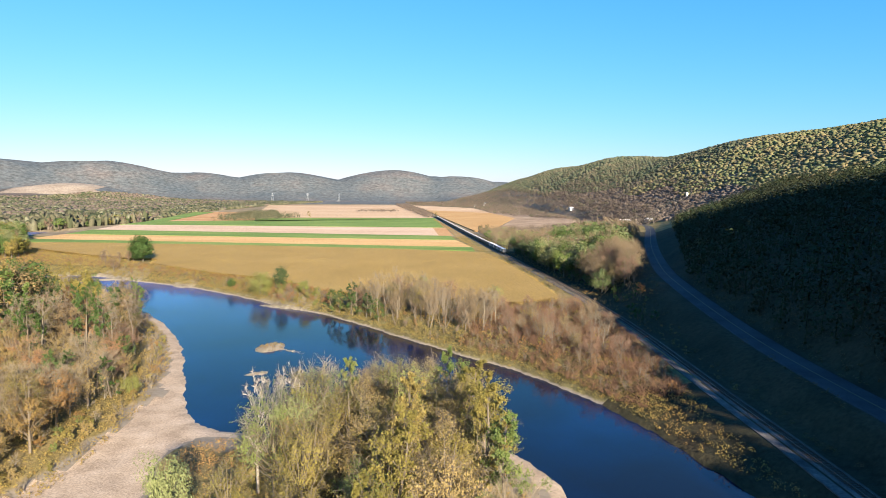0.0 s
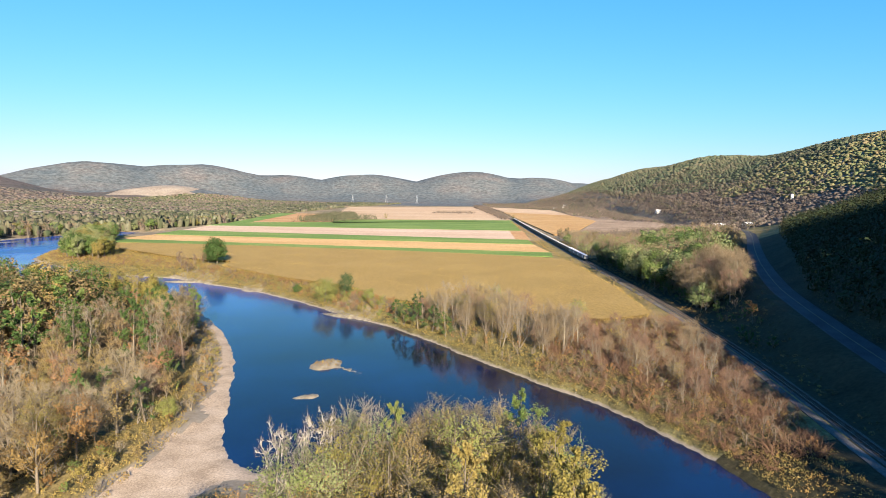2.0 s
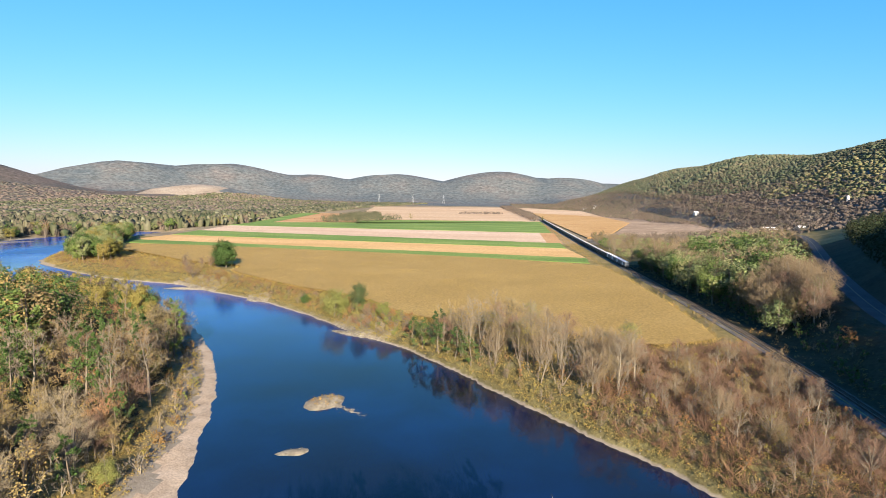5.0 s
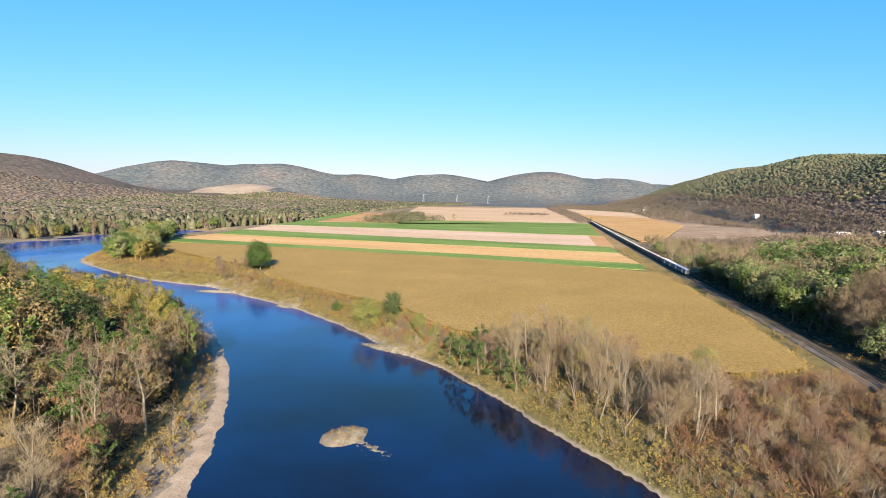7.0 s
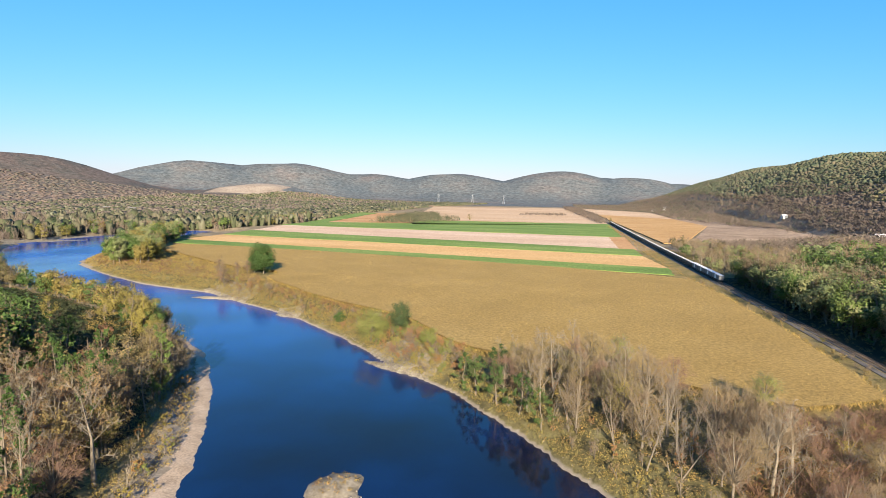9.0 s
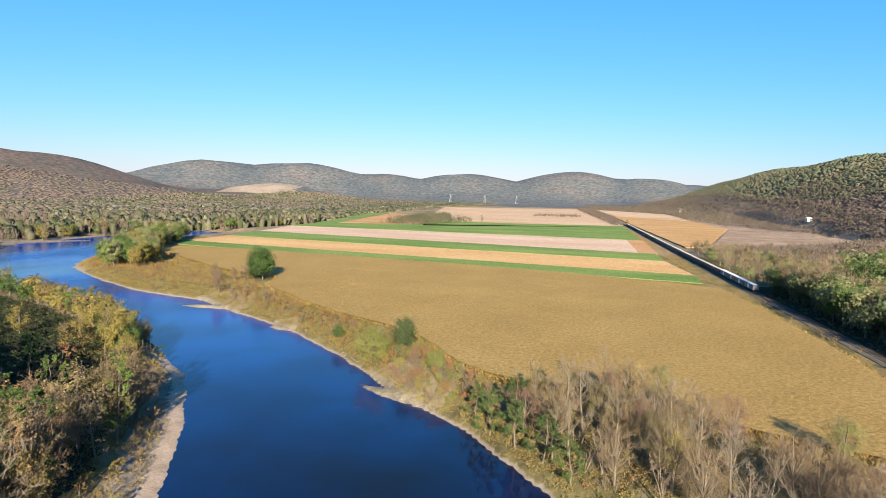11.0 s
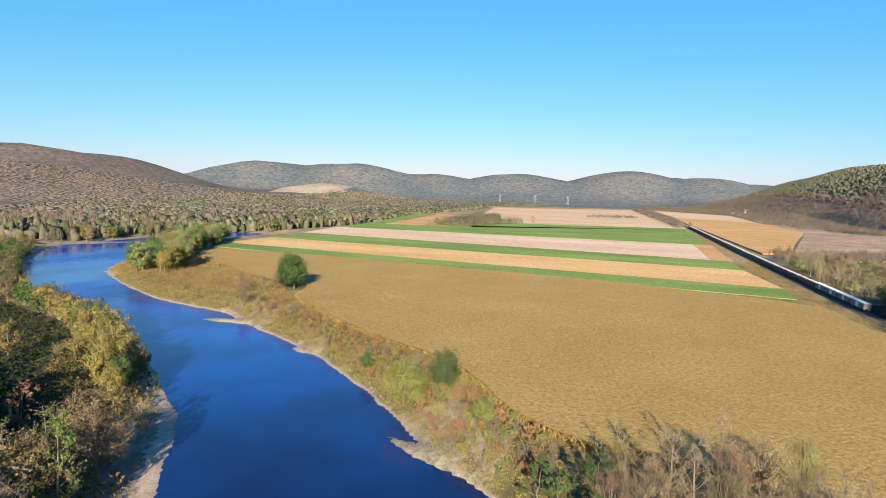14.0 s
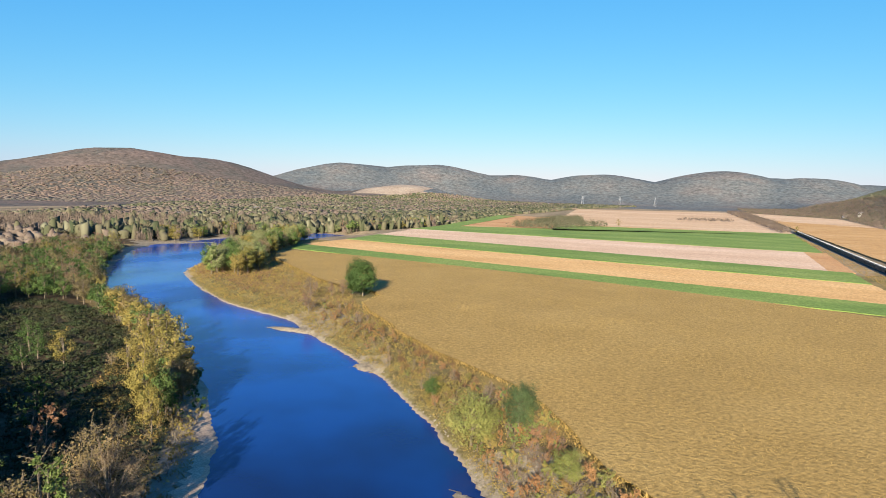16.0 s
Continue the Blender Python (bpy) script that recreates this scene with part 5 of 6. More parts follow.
# wood patches between the far fields, hedge along the rail
for seed, poly, step, mat, label in (
        (311, [(-285, 1000), (-212, 985), (-150, 1150), (-205, 1200), (-250, 1440), (-300, 1440)], 10, M_VALLEYWOOD, "tree patch between green and stubble fields"),
        (312, [(96, 1185), (114, 1175), (124, 1700), (122, 2400), (70, 2400), (92, 1500)], 9, M_BAREWOOD, "grey hedge of bare trees along the rail"),
        (313, [(-60, 1540), (60, 1560), (55, 1640), (-50, 1620)], 13, M_BAREWOOD, "cluster of bare brush in the far field")):
    x, y = scatter(poly, step, seed, 0.5)
    ok = off_line(RAIL_LINE, x, y)[0] > 7
    x, y = x[ok], y[ok]
    r = np.random.default_rng(seed)
    low = 0.55 if seed == 313 else 1.0
    mass("field_trees", fluff(x, y, land(x, y), low * r.uniform(7, 14, len(x)), r.uniform(3.5, 6, len(x)), 54, 0.15, seed, low=0.05), mat, label, "woods")
# far tree alone in the fields
for tx, ty, tall in ((-140, 1172, 13), (118, 1165, 12)):
    single("midleaf", tx, ty, tall, M_OLIVE, M_BARK, "single tree standing between the far fields", 1.0, 2)
# brush and bare trees on the flat right of the rail, up to the hill's foot
FLAT = [(160, 600), (262, 690), (354, 890), (330, 1172), (294, 1490), (334, 2010), (150, 2450), (150, 3300), (520, 3300), (480, 2000), (440, 1300), (400, 800), (340, 640), (240, 520)]
x, y, z, r = spread(FLAT, 8.5, 321, 0.92)
pick = r.uniform(size=len(x)) < 0.78
mass("bare_brush", fluff(x[pick], y[pick], z[pick], r.uniform(4, 12, pick.sum()), r.uniform(3.2, 6, pick.sum()), 30, 0.17, 322, low=0.02), M_BAREWOOD, "grey-brown bare trees and brush at the hill's foot", "woods")
mass("valley_brush", fluff(x[~pick], y[~pick], z[~pick], r.uniform(4, 11, (~pick).sum()), r.uniform(3.2, 6, (~pick).sum()), 40, 0.15, 323, low=0.02), M_VALLEYWOOD, "olive trees and brush at the hill's foot", "woods")
# dry brush between rail strip and field
x, y, z, r = spread([(150, 560), (180, 470), (250, 530), (270, 690), (152, 738), (128, 725)], 4.4, 324, 0.9)
mass("dry_brush", sticks(x, y, z, r.uniform(4, 9, len(x)), r.uniform(2, 3.6, len(x)), 34, 325, 0.010), M_BAREWOOD, "pale brown dry brush beside the rail strip", "brush")
# grass and brush strips on the flat
for seed, poly, step, tall, mat, label in (
        (326, [(262, 735), (345, 1330), (400, 1500), (490, 1480), (480, 760), (380, 640), (300, 640)], 7, (1.5, 6), M_BAREWOOD, "low grey-brown brush beside the field"),
        (327, [(150, 2400), (400, 2000), (460, 2000), (480, 2600), (160, 2900)], 16, (3, 9), M_BAREWOOD, "brush at the far end of the fields")):
    x, y, z, r = spread(poly, step, seed, 0.85)
    mass("low_brush", fluff(x, y, z, r.uniform(*tall, len(x)), r.uniform(3, 5, len(x)), 30, 0.18, seed, trunks=False, low=0.0), mat, label, "brush")
# the wooded hill
x, y, z, r = spread([(330, 620), (420, 1300), (470, 2000), (520, 3200), (760, 3400), (900, 2400), (980, 1400), (1000, 500), (800, 350), (470, 330), (340, 480)], 5.2, 331)
thin = (np.hypot(x, y) < 1500) | (r.uniform(size=len(x)) < 0.45)
x, y, z = x[thin], y[thin], z[thin]
near = np.hypot(x, y) < 1500
low_part = z < 58 + 14 * wobble(x, y, 90, 7)
pick = near & low_part
mass("hill_foot_woods", crowns(x[pick], y[pick], z[pick] - 1, r.uniform(1.6, 4.0, pick.sum()), r.uniform(3.0, 5.4, pick.sum()), 5, 0.14, 334, 0.02, lumpy=0.28), M_BAREWOOD, "grey-brown bare woods on the lower hill", "woods")
warm = near & ~low_part & (y < 950 + 90 * wobble(x, y, 140, 2))
cool = near & ~low_part & ~warm
for pick, mat, seed, label in ((warm, M_WARMWOOD, 337, "olive and rust autumn woods on the hill"), (cool, M_HILLWOOD, 332, "dense grey-green autumn woods on the hill")):
    k = pick.sum()
    mass("hill_woods", crowns(x[pick], y[pick], z[pick] - 0.4, r.uniform(1.6, 4.0, k), r.uniform(2.9, 5.2, k), 4, 0.15, seed, 0.02, lumpy=0.28), mat, label, "woods")
mass("hill_woods", crowns(x[~near], y[~near], z[~near] - 1, r.uniform(4, 8, (~near).sum()), r.uniform(3.6, 6, (~near).sum()), 3, 0.22, 333, 0.05), M_HILLWOOD, "dense dark woods on the hill's far flank", "woods")
# woods out of view, added so that the hill's shadow reaches farther
x, y, z, r = spread([(110, -60), (110, 30), (200, 60), (340, 300), (420, 330), (800, 330), (800, -500), (130, -500)], 14, 335)
mass("hill_woods", fluff(x, y, z - 1, r.uniform(10, 17, len(x)), r.uniform(5, 8, len(x)), 16, 0.4, 336, trunks=False, low=0.1), M_HILLWOOD, "unseen dense woods on the steep hill, added to cast shade", "woods")
# woods on the far ridges
x, y = scatter([(-3300, 1200), (-2900, 3400), (-1900, 4500), (900, 4800), (1000, 4000), (400, 3500), (-900, 3300), (-1500, 2500), (-1500, 1400), (-2200, 900)], 24, 341, 0.5)
ok = ((((x + 1475) / 235) ** 2 + ((y - 2830) / 190) ** 2) > 1)
x, y = x[ok], y[ok]
r = np.random.default_rng(342)
nearer = np.hypot(x, y) < 2900
x, y = np.r_[x[nearer] - 6, x[nearer] + 6, x[nearer]], np.r_[y[nearer] + 5, y[nearer] - 3, y[nearer] + 13]
x, y = x + r.uniform(-4, 4, len(x)), y + r.uniform(-4, 4, len(x))
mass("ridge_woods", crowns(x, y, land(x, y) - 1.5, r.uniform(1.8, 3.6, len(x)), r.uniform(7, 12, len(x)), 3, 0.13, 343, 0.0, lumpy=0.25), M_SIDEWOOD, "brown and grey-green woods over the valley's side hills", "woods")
# scrub and woods left of the river bend
x, y, z, r = spread([(-470, 500), (-350, 300), (-250, 100), (-700, 60), (-1100, 500), (-1000, 690), (-640, 540)], 13, 351, 0.8)
mass("scrub_woods", crowns(x, y, z, r.uniform(4, 11, len(x)), r.uniform(3.4, 6.0, len(x)), 40, 0.15, 352, 0.02), M_BAREWOOD, "brown scrub woods on the far river side", "woods")
tagged(slab("far_bank_field", [(-640, 415), (-545, 420), (-540, 455), (-660, 480)], 1.5, 3.6, M_ORANGESOIL), "small tan field on the far river side", "field", kind="structure")


# weeds on the banks
def weeds(name, poly, step, seed, tall, mat, label, keep=1.0, shore=1.2, n=30, rail=3.2, isle=False):
    x, y = scatter(poly, step, seed, 0.5)
    d = np.minimum(off_line(FIELD_BANK, x, y)[0], off_line(WOOD_BANK, x, y)[0])
    r = np.random.default_rng(seed)
    ok = (land(x, y) > 0.35) if isle else ~inside(RIVER, x, y) & (d > np.where((x < -40) & (x > -190), shore + 0.3, shore) + r.uniform(0, 0.8, len(x))) & (off_line(RAIL_LINE, x, y)[0] > rail) & (off_line(ROAD_LINE, x, y)[0] > 5) & (r.uniform(size=len(x)) < keep)
    ok &= (wobble(x, y, 9, seed % 7) + r.normal(0, 0.5, len(x)) > -0.95)
    x, y = x[ok], y[ok]
    z = land(x, y)
    t = r.uniform(*tall, len(x)) * (1 + 0.35 * wobble(x, y, 6, 2))
    wide = t * r.uniform(0.55, 0.9, len(x))
    data = fluff(x, y, z - 0.1, t, wide, n, 0.17 / np.maximum(wide, 0.8), seed + 1, 0.6, False, 0.0)
    if name == "red_brush":
        data = joined([fluff(x, y, z - 0.1, 0.7 * t, wide, n // 2, 0.15 / np.maximum(wide, 0.8), seed + 1, 0.6, False, 0.0), sticks(x, y, z - 0.1, t * 1.2, wide * 1.3, n // 2, seed + 2, 0.016)])
    mass(name, data, mat, label, "weeds")


BANKSTRIP = [(72, 60), (60, 98), (52, 120), (36, 146), (22, 162), (5, 184), (-15, 213), (-32, 234), (-56, 259), (-79, 282), (-102, 304), (-141, 331), (-170, 357), (-228, 375), (-277, 405), (-318, 433), (-340, 470),
             (-345, 560), (-308, 502), (-236, 448), (-182, 411), (-150, 375), (-84, 319), (-42, 285), (-16, 255), (18, 248), (45, 231), (62, 222), (82, 234), (92, 240), (88, 190), (80, 130), (74, 90)]
weeds("bank_weeds", BANKSTRIP, 1.6, 401, (0.7, 1.8), M_WEED, "dry tan and olive weeds on the field bank", shore=0.1, n=20)
weeds("bank_grass", [(62, 100), (54, 118), (38, 146), (25, 161), (8, 184), (-12, 213), (-29, 234), (-46, 246), (-56, 260), (-77, 283), (-101, 305), (-141, 332), (-160, 343), (-174, 356), (-230, 372), (-280, 402), (-284, 412), (-226, 384), (-168, 366), (-136, 344), (-94, 317), (-68, 291), (-48, 268), (-36, 256), (-18, 240), (0, 216), (18, 191), (34, 170), (48, 154), (64, 124), (70, 102)], 1.1, 429, (0.5, 1.4), M_BANKWEED, "yellow-green grass tufts along the water", 1.0, shore=-0.6, n=22)
weeds("goldenrod", [p for p in BANKSTRIP if p[0] < 0], 2.8, 403, (0.8, 1.8), M_GOLDENROD, "yellow-green weeds along the field bank", 0.45)
weeds("red_brush", [(28, 166), (44, 146), (56, 122), (63, 106), (76, 106), (82, 130), (90, 190), (92, 236), (62, 218), (40, 226), (34, 190)], 1.9, 405, (1.2, 3.0), M_REDWEED, "red-brown low brush under bare trees", 0.95, shore=1.0, n=44)
weeds("red_brush", [(-36, 258), (-75, 292), (-110, 322), (-140, 344), (-145, 366), (-84, 318), (-40, 278)], 2.6, 407, (0.8, 2.2), M_REDWEED, "red-brown low brush along the bank", 0.75)
weeds("red_brush", [(-150, 350), (-172, 366), (-228, 382), (-280, 412), (-320, 440), (-326, 470), (-260, 446), (-200, 404), (-168, 392), (-148, 372)], 3.0, 408, (0.8, 2.4), M_REDWEED, "red-brown low brush along the bank", 0.6, n=36)
weeds("beach_weeds", [(-70, 40), (-60, 80), (-58, 104), (-61, 138), (-68, 169), (-83, 203), (-96, 226), (-113, 249), (-128, 261), (-155, 285), (-180, 300), (-190, 288), (-140, 240), (-98, 180), (-84, 110), (-95, 40)], 1.7, 409, (0.8, 2.0), M_WEED, "tall ochre weeds behind the gravel beach", 0.95, 3.4)
weeds("wood_undergrowth", [(-72, 40), (-70, 104), (-73, 128), (-92, 132), (-100, 60)], 2.3, 410, (1.0, 2.6), M_SHADEGROWTH, "undergrowth below the river woods, colour darkened for shade", 0.95, 5.0)
weeds("point_weeds", [(-36, 100), (-12, 104), (14, 96), (26, 70), (28, 30), (-36, 30), (-34, 70), (-42, 90)], 1.6, 411, (0.6, 1.7), M_WEED, "brown weeds on the wooded point", 0.95, 1.5)
weeds("rail_weeds", [(70, 20), (78, 70), (86, 120), (94, 176), (101, 265), (106, 425), (110, 690), (120, 690), (116, 425), (122, 250), (104, 176), (90, 110), (80, 60), (74, 20)], 2.6, 413, (0.4, 1.3), M_WEED, "dull weeds beside the rail bed", 0.8)
weeds("rail_weeds", [(84, 236), (92, 300), (93, 400), (90, 470), (100, 640), (110, 1100), (104, 1100), (88, 640), (86, 470), (88, 400), (88, 300)], 2.0, 415, (0.4, 1.2), M_WEED, "dull weeds between corn and rail", 0.9)
weeds("slope_weeds", [(84, 20), (92, 75), (106, 140), (126, 195), (155, 250), (200, 340), (240, 400), (200, 300), (150, 190), (130, 100), (120, 20)], 2.6, 423, (0.8, 2.4), M_SHADEGROWTH, "undergrowth below the slope woods, colour darkened for shade", 0.95, 3.0)
weeds("hollow_weeds", HOLLOW, 2.2, 419, (0.6, 1.6), M_SHADEWOOD, "green undergrowth in the shaded hollow, colour darkened for shade", 0.9, 3.0)
weeds("slope_weeds", [(84, 60), (92, 110), (104, 170), (120, 215), (150, 275), (185, 345), (130, 300), (104, 215), (92, 150), (84, 100)], 2.6, 421, (0.5, 1.4), M_SHADEGROWTH, "undergrowth between rail and road, colour darkened for shade", 0.9, 3.0)
weeds("island_weeds", [(-44, 174), (-43, 186), (-35, 186), (-33, 174)], 1.15, 417, (0.3, 0.9), M_WEED, "dry weeds on the gravel island", isle=True)
weeds("island_weeds", [(-44, 144), (-44, 154), (-31, 154), (-31, 144)], 1.3, 425, (0.2, 0.5), M_WEED, "dry weeds on the small gravel bar", isle=True)
weeds("spit_weeds", [(-58, 247), (-54, 258), (-40, 252), (-30, 242), (-36, 238)], 1.2, 427, (0.2, 0.6), M_GOLDENROD, "yellow-green weeds on the gravel spit", isle=True)

# corn: a dense bed and rows of dry plants
CORN = [(83, 236), (62, 223), (45, 230), (33, 236), (18, 247), (0, 254), (-16, 254), (-33, 267), (-43, 285), (-60, 304), (-76, 314), (-92, 323), (-114, 341), (-132, 359), (-152, 376), (-154, 398), (-164, 409), (-182, 411), (-203, 421), (-264, 468), (-307, 501), (-334, 557), (82, 467), (88, 404), (88, 298)]
ring = rounded(CORN + CORN[:1], 2)[:-1]
ring = ring + 0.9 * np.stack([wobble(ring[:, 0], ring[:, 1], 4, 1), wobble(ring[:, 0], ring[:, 1], 4, 2)], 1)
cb = bmesh.new()
face = cb.faces.new([cb.verts.new((px, py, 4.75)) for px, py in ring])
bmesh.ops.recalc_face_normals(cb, faces=[face])
if face.normal.z < 0:
    face.normal_flip()
bmesh.ops.inset_region(cb, faces=[face], thickness=2.2)
for v in face.verts:
    v.co.z = BED + 1.55
me = bpy.data.meshes.new("corn_bed")
cb.to_mesh(me)
me.materials.append(M_CORNBED)
corn = new("corn_field")
tagged(corn, "broad field of ripe tan corn in dense rows", "corn field", kind="stuff")
part("corn_bed", me, corn)
ALONG, ACROSS = np.array([0.975, -0.222]), np.array([0.222, 0.975])
u, v = np.meshgrid(np.arange(-460, 120, 0.8), np.arange(150, 620, 1.25))
r = np.random.default_rng(421)
u, v = u.ravel() + r.uniform(-0.4, 0.4, u.size), v.ravel() + r.uniform(-0.16, 0.16, v.size)
x, y = u * ALONG[0] + v * ACROSS[0], u * ALONG[1] + v * ACROSS[1]
ok = (inside(ring, x, y) | (off_line(np.vstack([ring, ring[:1]]), x, y)[0] < r.uniform(0, 2.4, len(x)))) & ((y < 400) | (r.uniform(size=len(x)) < 0.6)) & (wobble(x, y, 7, 5) + wobble(x, y, 3, 6) > -1.75)
x, y = x[ok], y[ok]
t = r.uniform(1.75, 2.08, len(x)) + 0.1 * wobble(x, y, 20, 1)
z0 = np.full(len(x), BED - 0.3)
n = 4
a = r.uniform(0, math.tau, (len(x), n))
lean = r.uniform(0.3, 0.85, (len(x), n))
foot = np.stack([np.repeat(x, n), np.repeat(y, n), np.repeat(z0 + 1.0, n)], 1)
tip = foot + np.stack([(np.cos(a) * lean).ravel(), (np.sin(a) * lean).ravel(), (t[:, None] * r.uniform(0.85, 1.0, (len(x), n)) - 0.9).ravel()], 1)
part("corn_plants", mesh("corn_plants", *ribbons(foot, tip, 0.075, r), M_CORN), corn, "dry tan corn plants with tassels")


# stones along the field bank's foot
r = np.random.default_rng(431)
pts = []
for (ax, ay), (bx, by) in zip(FIELD_BANK[:-1], FIELD_BANK[1:]):
    if 150 < ay < 420 and ax > -300:
        k = int(math.hypot(bx - ax, by - ay) * (2.6 if -130 < ax < -40 else 0.7))
        f = r.uniform(size=(k, 1))
        pts.append(np.array([ax, ay]) * (1 - f) + np.array([bx, by]) * f + r.normal(0, 0.9, (k, 2)) + np.array([0.6, 0.6]))
for bx, by, k, spread_m in ((-38, 176, 14, 4.5), (-29, 173, 190, 4.2), (-36, 149, 40, 3.5), (-48, 200, 18, 5.0), (-40, 222, 14, 9.0), (-116, 314, 30, 3.0), (-170, 344, 30, 4.0)):
    pts.append(np.array([bx, by]) + r.normal(0, 1, (k, 2)) * np.array([spread_m, spread_m * 0.7]))
pts = np.vstack(pts)
pts = pts[land(pts[:, 0], pts[:, 1]) > -1.6]
zz = land(pts[:, 0], pts[:, 1])
rough_stone = []
for (px, py), pz in zip(pts, zz):
    v, f = box_data(1, 1, 0.8, taper=0.65)
    size = r.uniform(0.1, 0.42) * np.array([1, r.uniform(0.6, 1.2), r.uniform(0.5, 0.9)])
    a = r.uniform(0, math.tau)
    v = (v + r.normal(0, 0.09, v.shape)) * size
    v = np.stack([v[:, 0] * math.cos(a) - v[:, 1] * math.sin(a) + px, v[:, 0] * math.sin(a) + v[:, 1] * math.cos(a) + py, v[:, 2] + max(pz, -0.15) - 0.1], 1)
    rough_stone.append((v, f))
mass("bank_stones", joined(rough_stone), M_STONE, "pale broken stones along the water's edge", "stones")

# ---- road and rail ----
def lane(line, half, z_of, lift, z_low=None, step=4.0, shift=0.0):
    """A ribbon with a thickness along a line of points."""
    line = np.asarray(line, float)
    seg = np.r_[0, np.cumsum(np.hypot(*np.diff(line, axis=0).T))]
    s = np.arange(0, seg[-1], step)
    p = np.stack([np.interp(s, seg, line[:, 0]), np.interp(s, seg, line[:, 1])], 1)
    way = np.gradient(p, axis=0)
    way /= np.linalg.norm(way, axis=1, keepdims=True)
    side = np.stack([way[:, 1], -way[:, 0]], 1)
    z = z_of(p) + lift
    deep = 0.4 if z_low is None else z_low
    rows = []
    for k, dz, wide in ((-1, -deep, 1.35 if deep > 0.3 else 1.0), (-1, 0, 1), (1, 0, 1), (1, -deep, 1.35 if deep > 0.3 else 1.0)):
        q = p + side * (shift + k * half * wide)
        rows.append(np.stack([q[:, 0], q[:, 1], z + dz], 1))
    v = np.stack(rows, 1)
    n = len(p)
    ids = np.arange(n * 4).reshape(n, 4)
    f = np.concatenate([np.stack([ids[:-1, k], ids[:-1, k + 1], ids[1:, k + 1], ids[1:, k]], -1) for k in range(3)])
    return v.reshape(-1, 3), f


near_rail = RAIL_LINE[(RAIL_LINE[:, 1] > -120)]
road_z = lambda p: ROAD_Z(p[:, 1])
road = new("road", mesh("road", *lane(ROAD_LINE, 3.9, road_z, 0.06), M_ASPHALT))
tagged(road, "two-lane grey asphalt road along the hill foot", "road", kind="structure")
for shift, name in ((-0.13, "centre_line"), (0.13, "centre_line")):
    part(name, mesh(name, *lane(ROAD_LINE, 0.08, road_z, 0.072, 0.01, shift=shift), M_LINE), road)
RAIL_Z = 5.55
rail_z = lambda p: np.full(len(p), RAIL_Z)
track = new("rail_track")
tagged(track, "railway track on a pale ballast bed", "railway", kind="structure")
part("ballast_bed", mesh("ballast_bed", *lane(near_rail, 1.75, rail_z, 0.0, 0.55), M_BALLAST), track)
part("access_track", mesh("access_track", *lane(near_rail, 1.0, rail_z, -0.14, 0.3, shift=-3.7), M_BALLAST), track, "pale gravel track beside the rail")
for side in (-0.75, 0.75):
    part("rail", mesh("rail", *lane(near_rail, 0.04, rail_z, 0.34, 0.18, shift=side), M_RAIL), track)


rail_seg = np.r_[0, np.cumsum(np.hypot(*np.diff(RAIL_LINE, axis=0).T))]


def on_rail(s):
    p = np.array([np.interp(s, rail_seg, RAIL_LINE[:, k]) for k in (0, 1)])
    q = np.array([np.interp(s + 1.0, rail_seg, RAIL_LINE[:, k]) for k in (0, 1)])
    return p, math.atan2(q[1] - p[1], q[0] - p[0])


near_s = float(np.interp(40, RAIL_LINE[:, 1], rail_seg))
tie_bits = []
for k in range(1000):
    p, turn = on_rail(near_s + 0.62 * k)
    v, f = box_data(0.24, 2.6, 0.14, z=0.02)
    c, s = math.cos(turn), math.sin(turn)
    tie_bits.append((np.stack([p[0] + v[:, 0] * c - v[:, 1] * s, p[1] + v[:, 0] * s + v[:, 1] * c, RAIL_Z + v[:, 2]], 1), f))
tagged(part("ties", mesh("ties", *joined(tie_bits), M_TIE), track), kind="stuff")

# ---- the freight train ----
M_WHITECAR = plain("chalky_white_paint", (0.62, 0.62, 0.60), 0.6, 0, 0.3, 1.2)
M_GREYCAR = plain("pale_grey_paint", (0.281, 0.281, 0.275), 0.6, 0, 0.35, 1.2)
M_SIDE = plain("grey_blue_car_side", (0.138, 0.144, 0.156), 0.6, 0, 0.3, 1.2)
M_DARKCAR = plain("dark_hopper_paint", (0.0438, 0.0425, 0.0406), 0.7, 0, 0.4, 1.0)
M_STEEL = plain("dirty_steel", (0.0562, 0.05, 0.0438), 0.7, 0.3)


def wheel_set(car, x):
    bogie = part("bogie", mesh("bogie", *joined([box_data(2.6, 0.25, 0.35, x, -1.0, 0.45), box_data(2.6, 0.25, 0.35, x, 1.0, 0.45), box_data(0.5, 2.0, 0.3, x, 0, 0.5)]), M_STEEL), car)
    for wx in (-0.9, 0.9):
        a = np.linspace(0, math.tau, 13)[:-1]
        for wy in (-0.75, 0.75):
            ring = np.stack([x + wx + 0.43 * np.cos(a), 0 * a + wy, 0.43 + 0.43 * np.sin(a)], 1)
            verts = np.vstack([ring + [0, -0.07, 0], ring + [0, 0.07, 0]])
            faces = [tuple(range(12)), tuple(range(23, 11, -1))] + [(k, k + 12, (k + 1) % 12 + 12, (k + 1) % 12) for k in range(12)]
            part("wheel", mesh("wheel", verts, faces, M_STEEL), bogie)


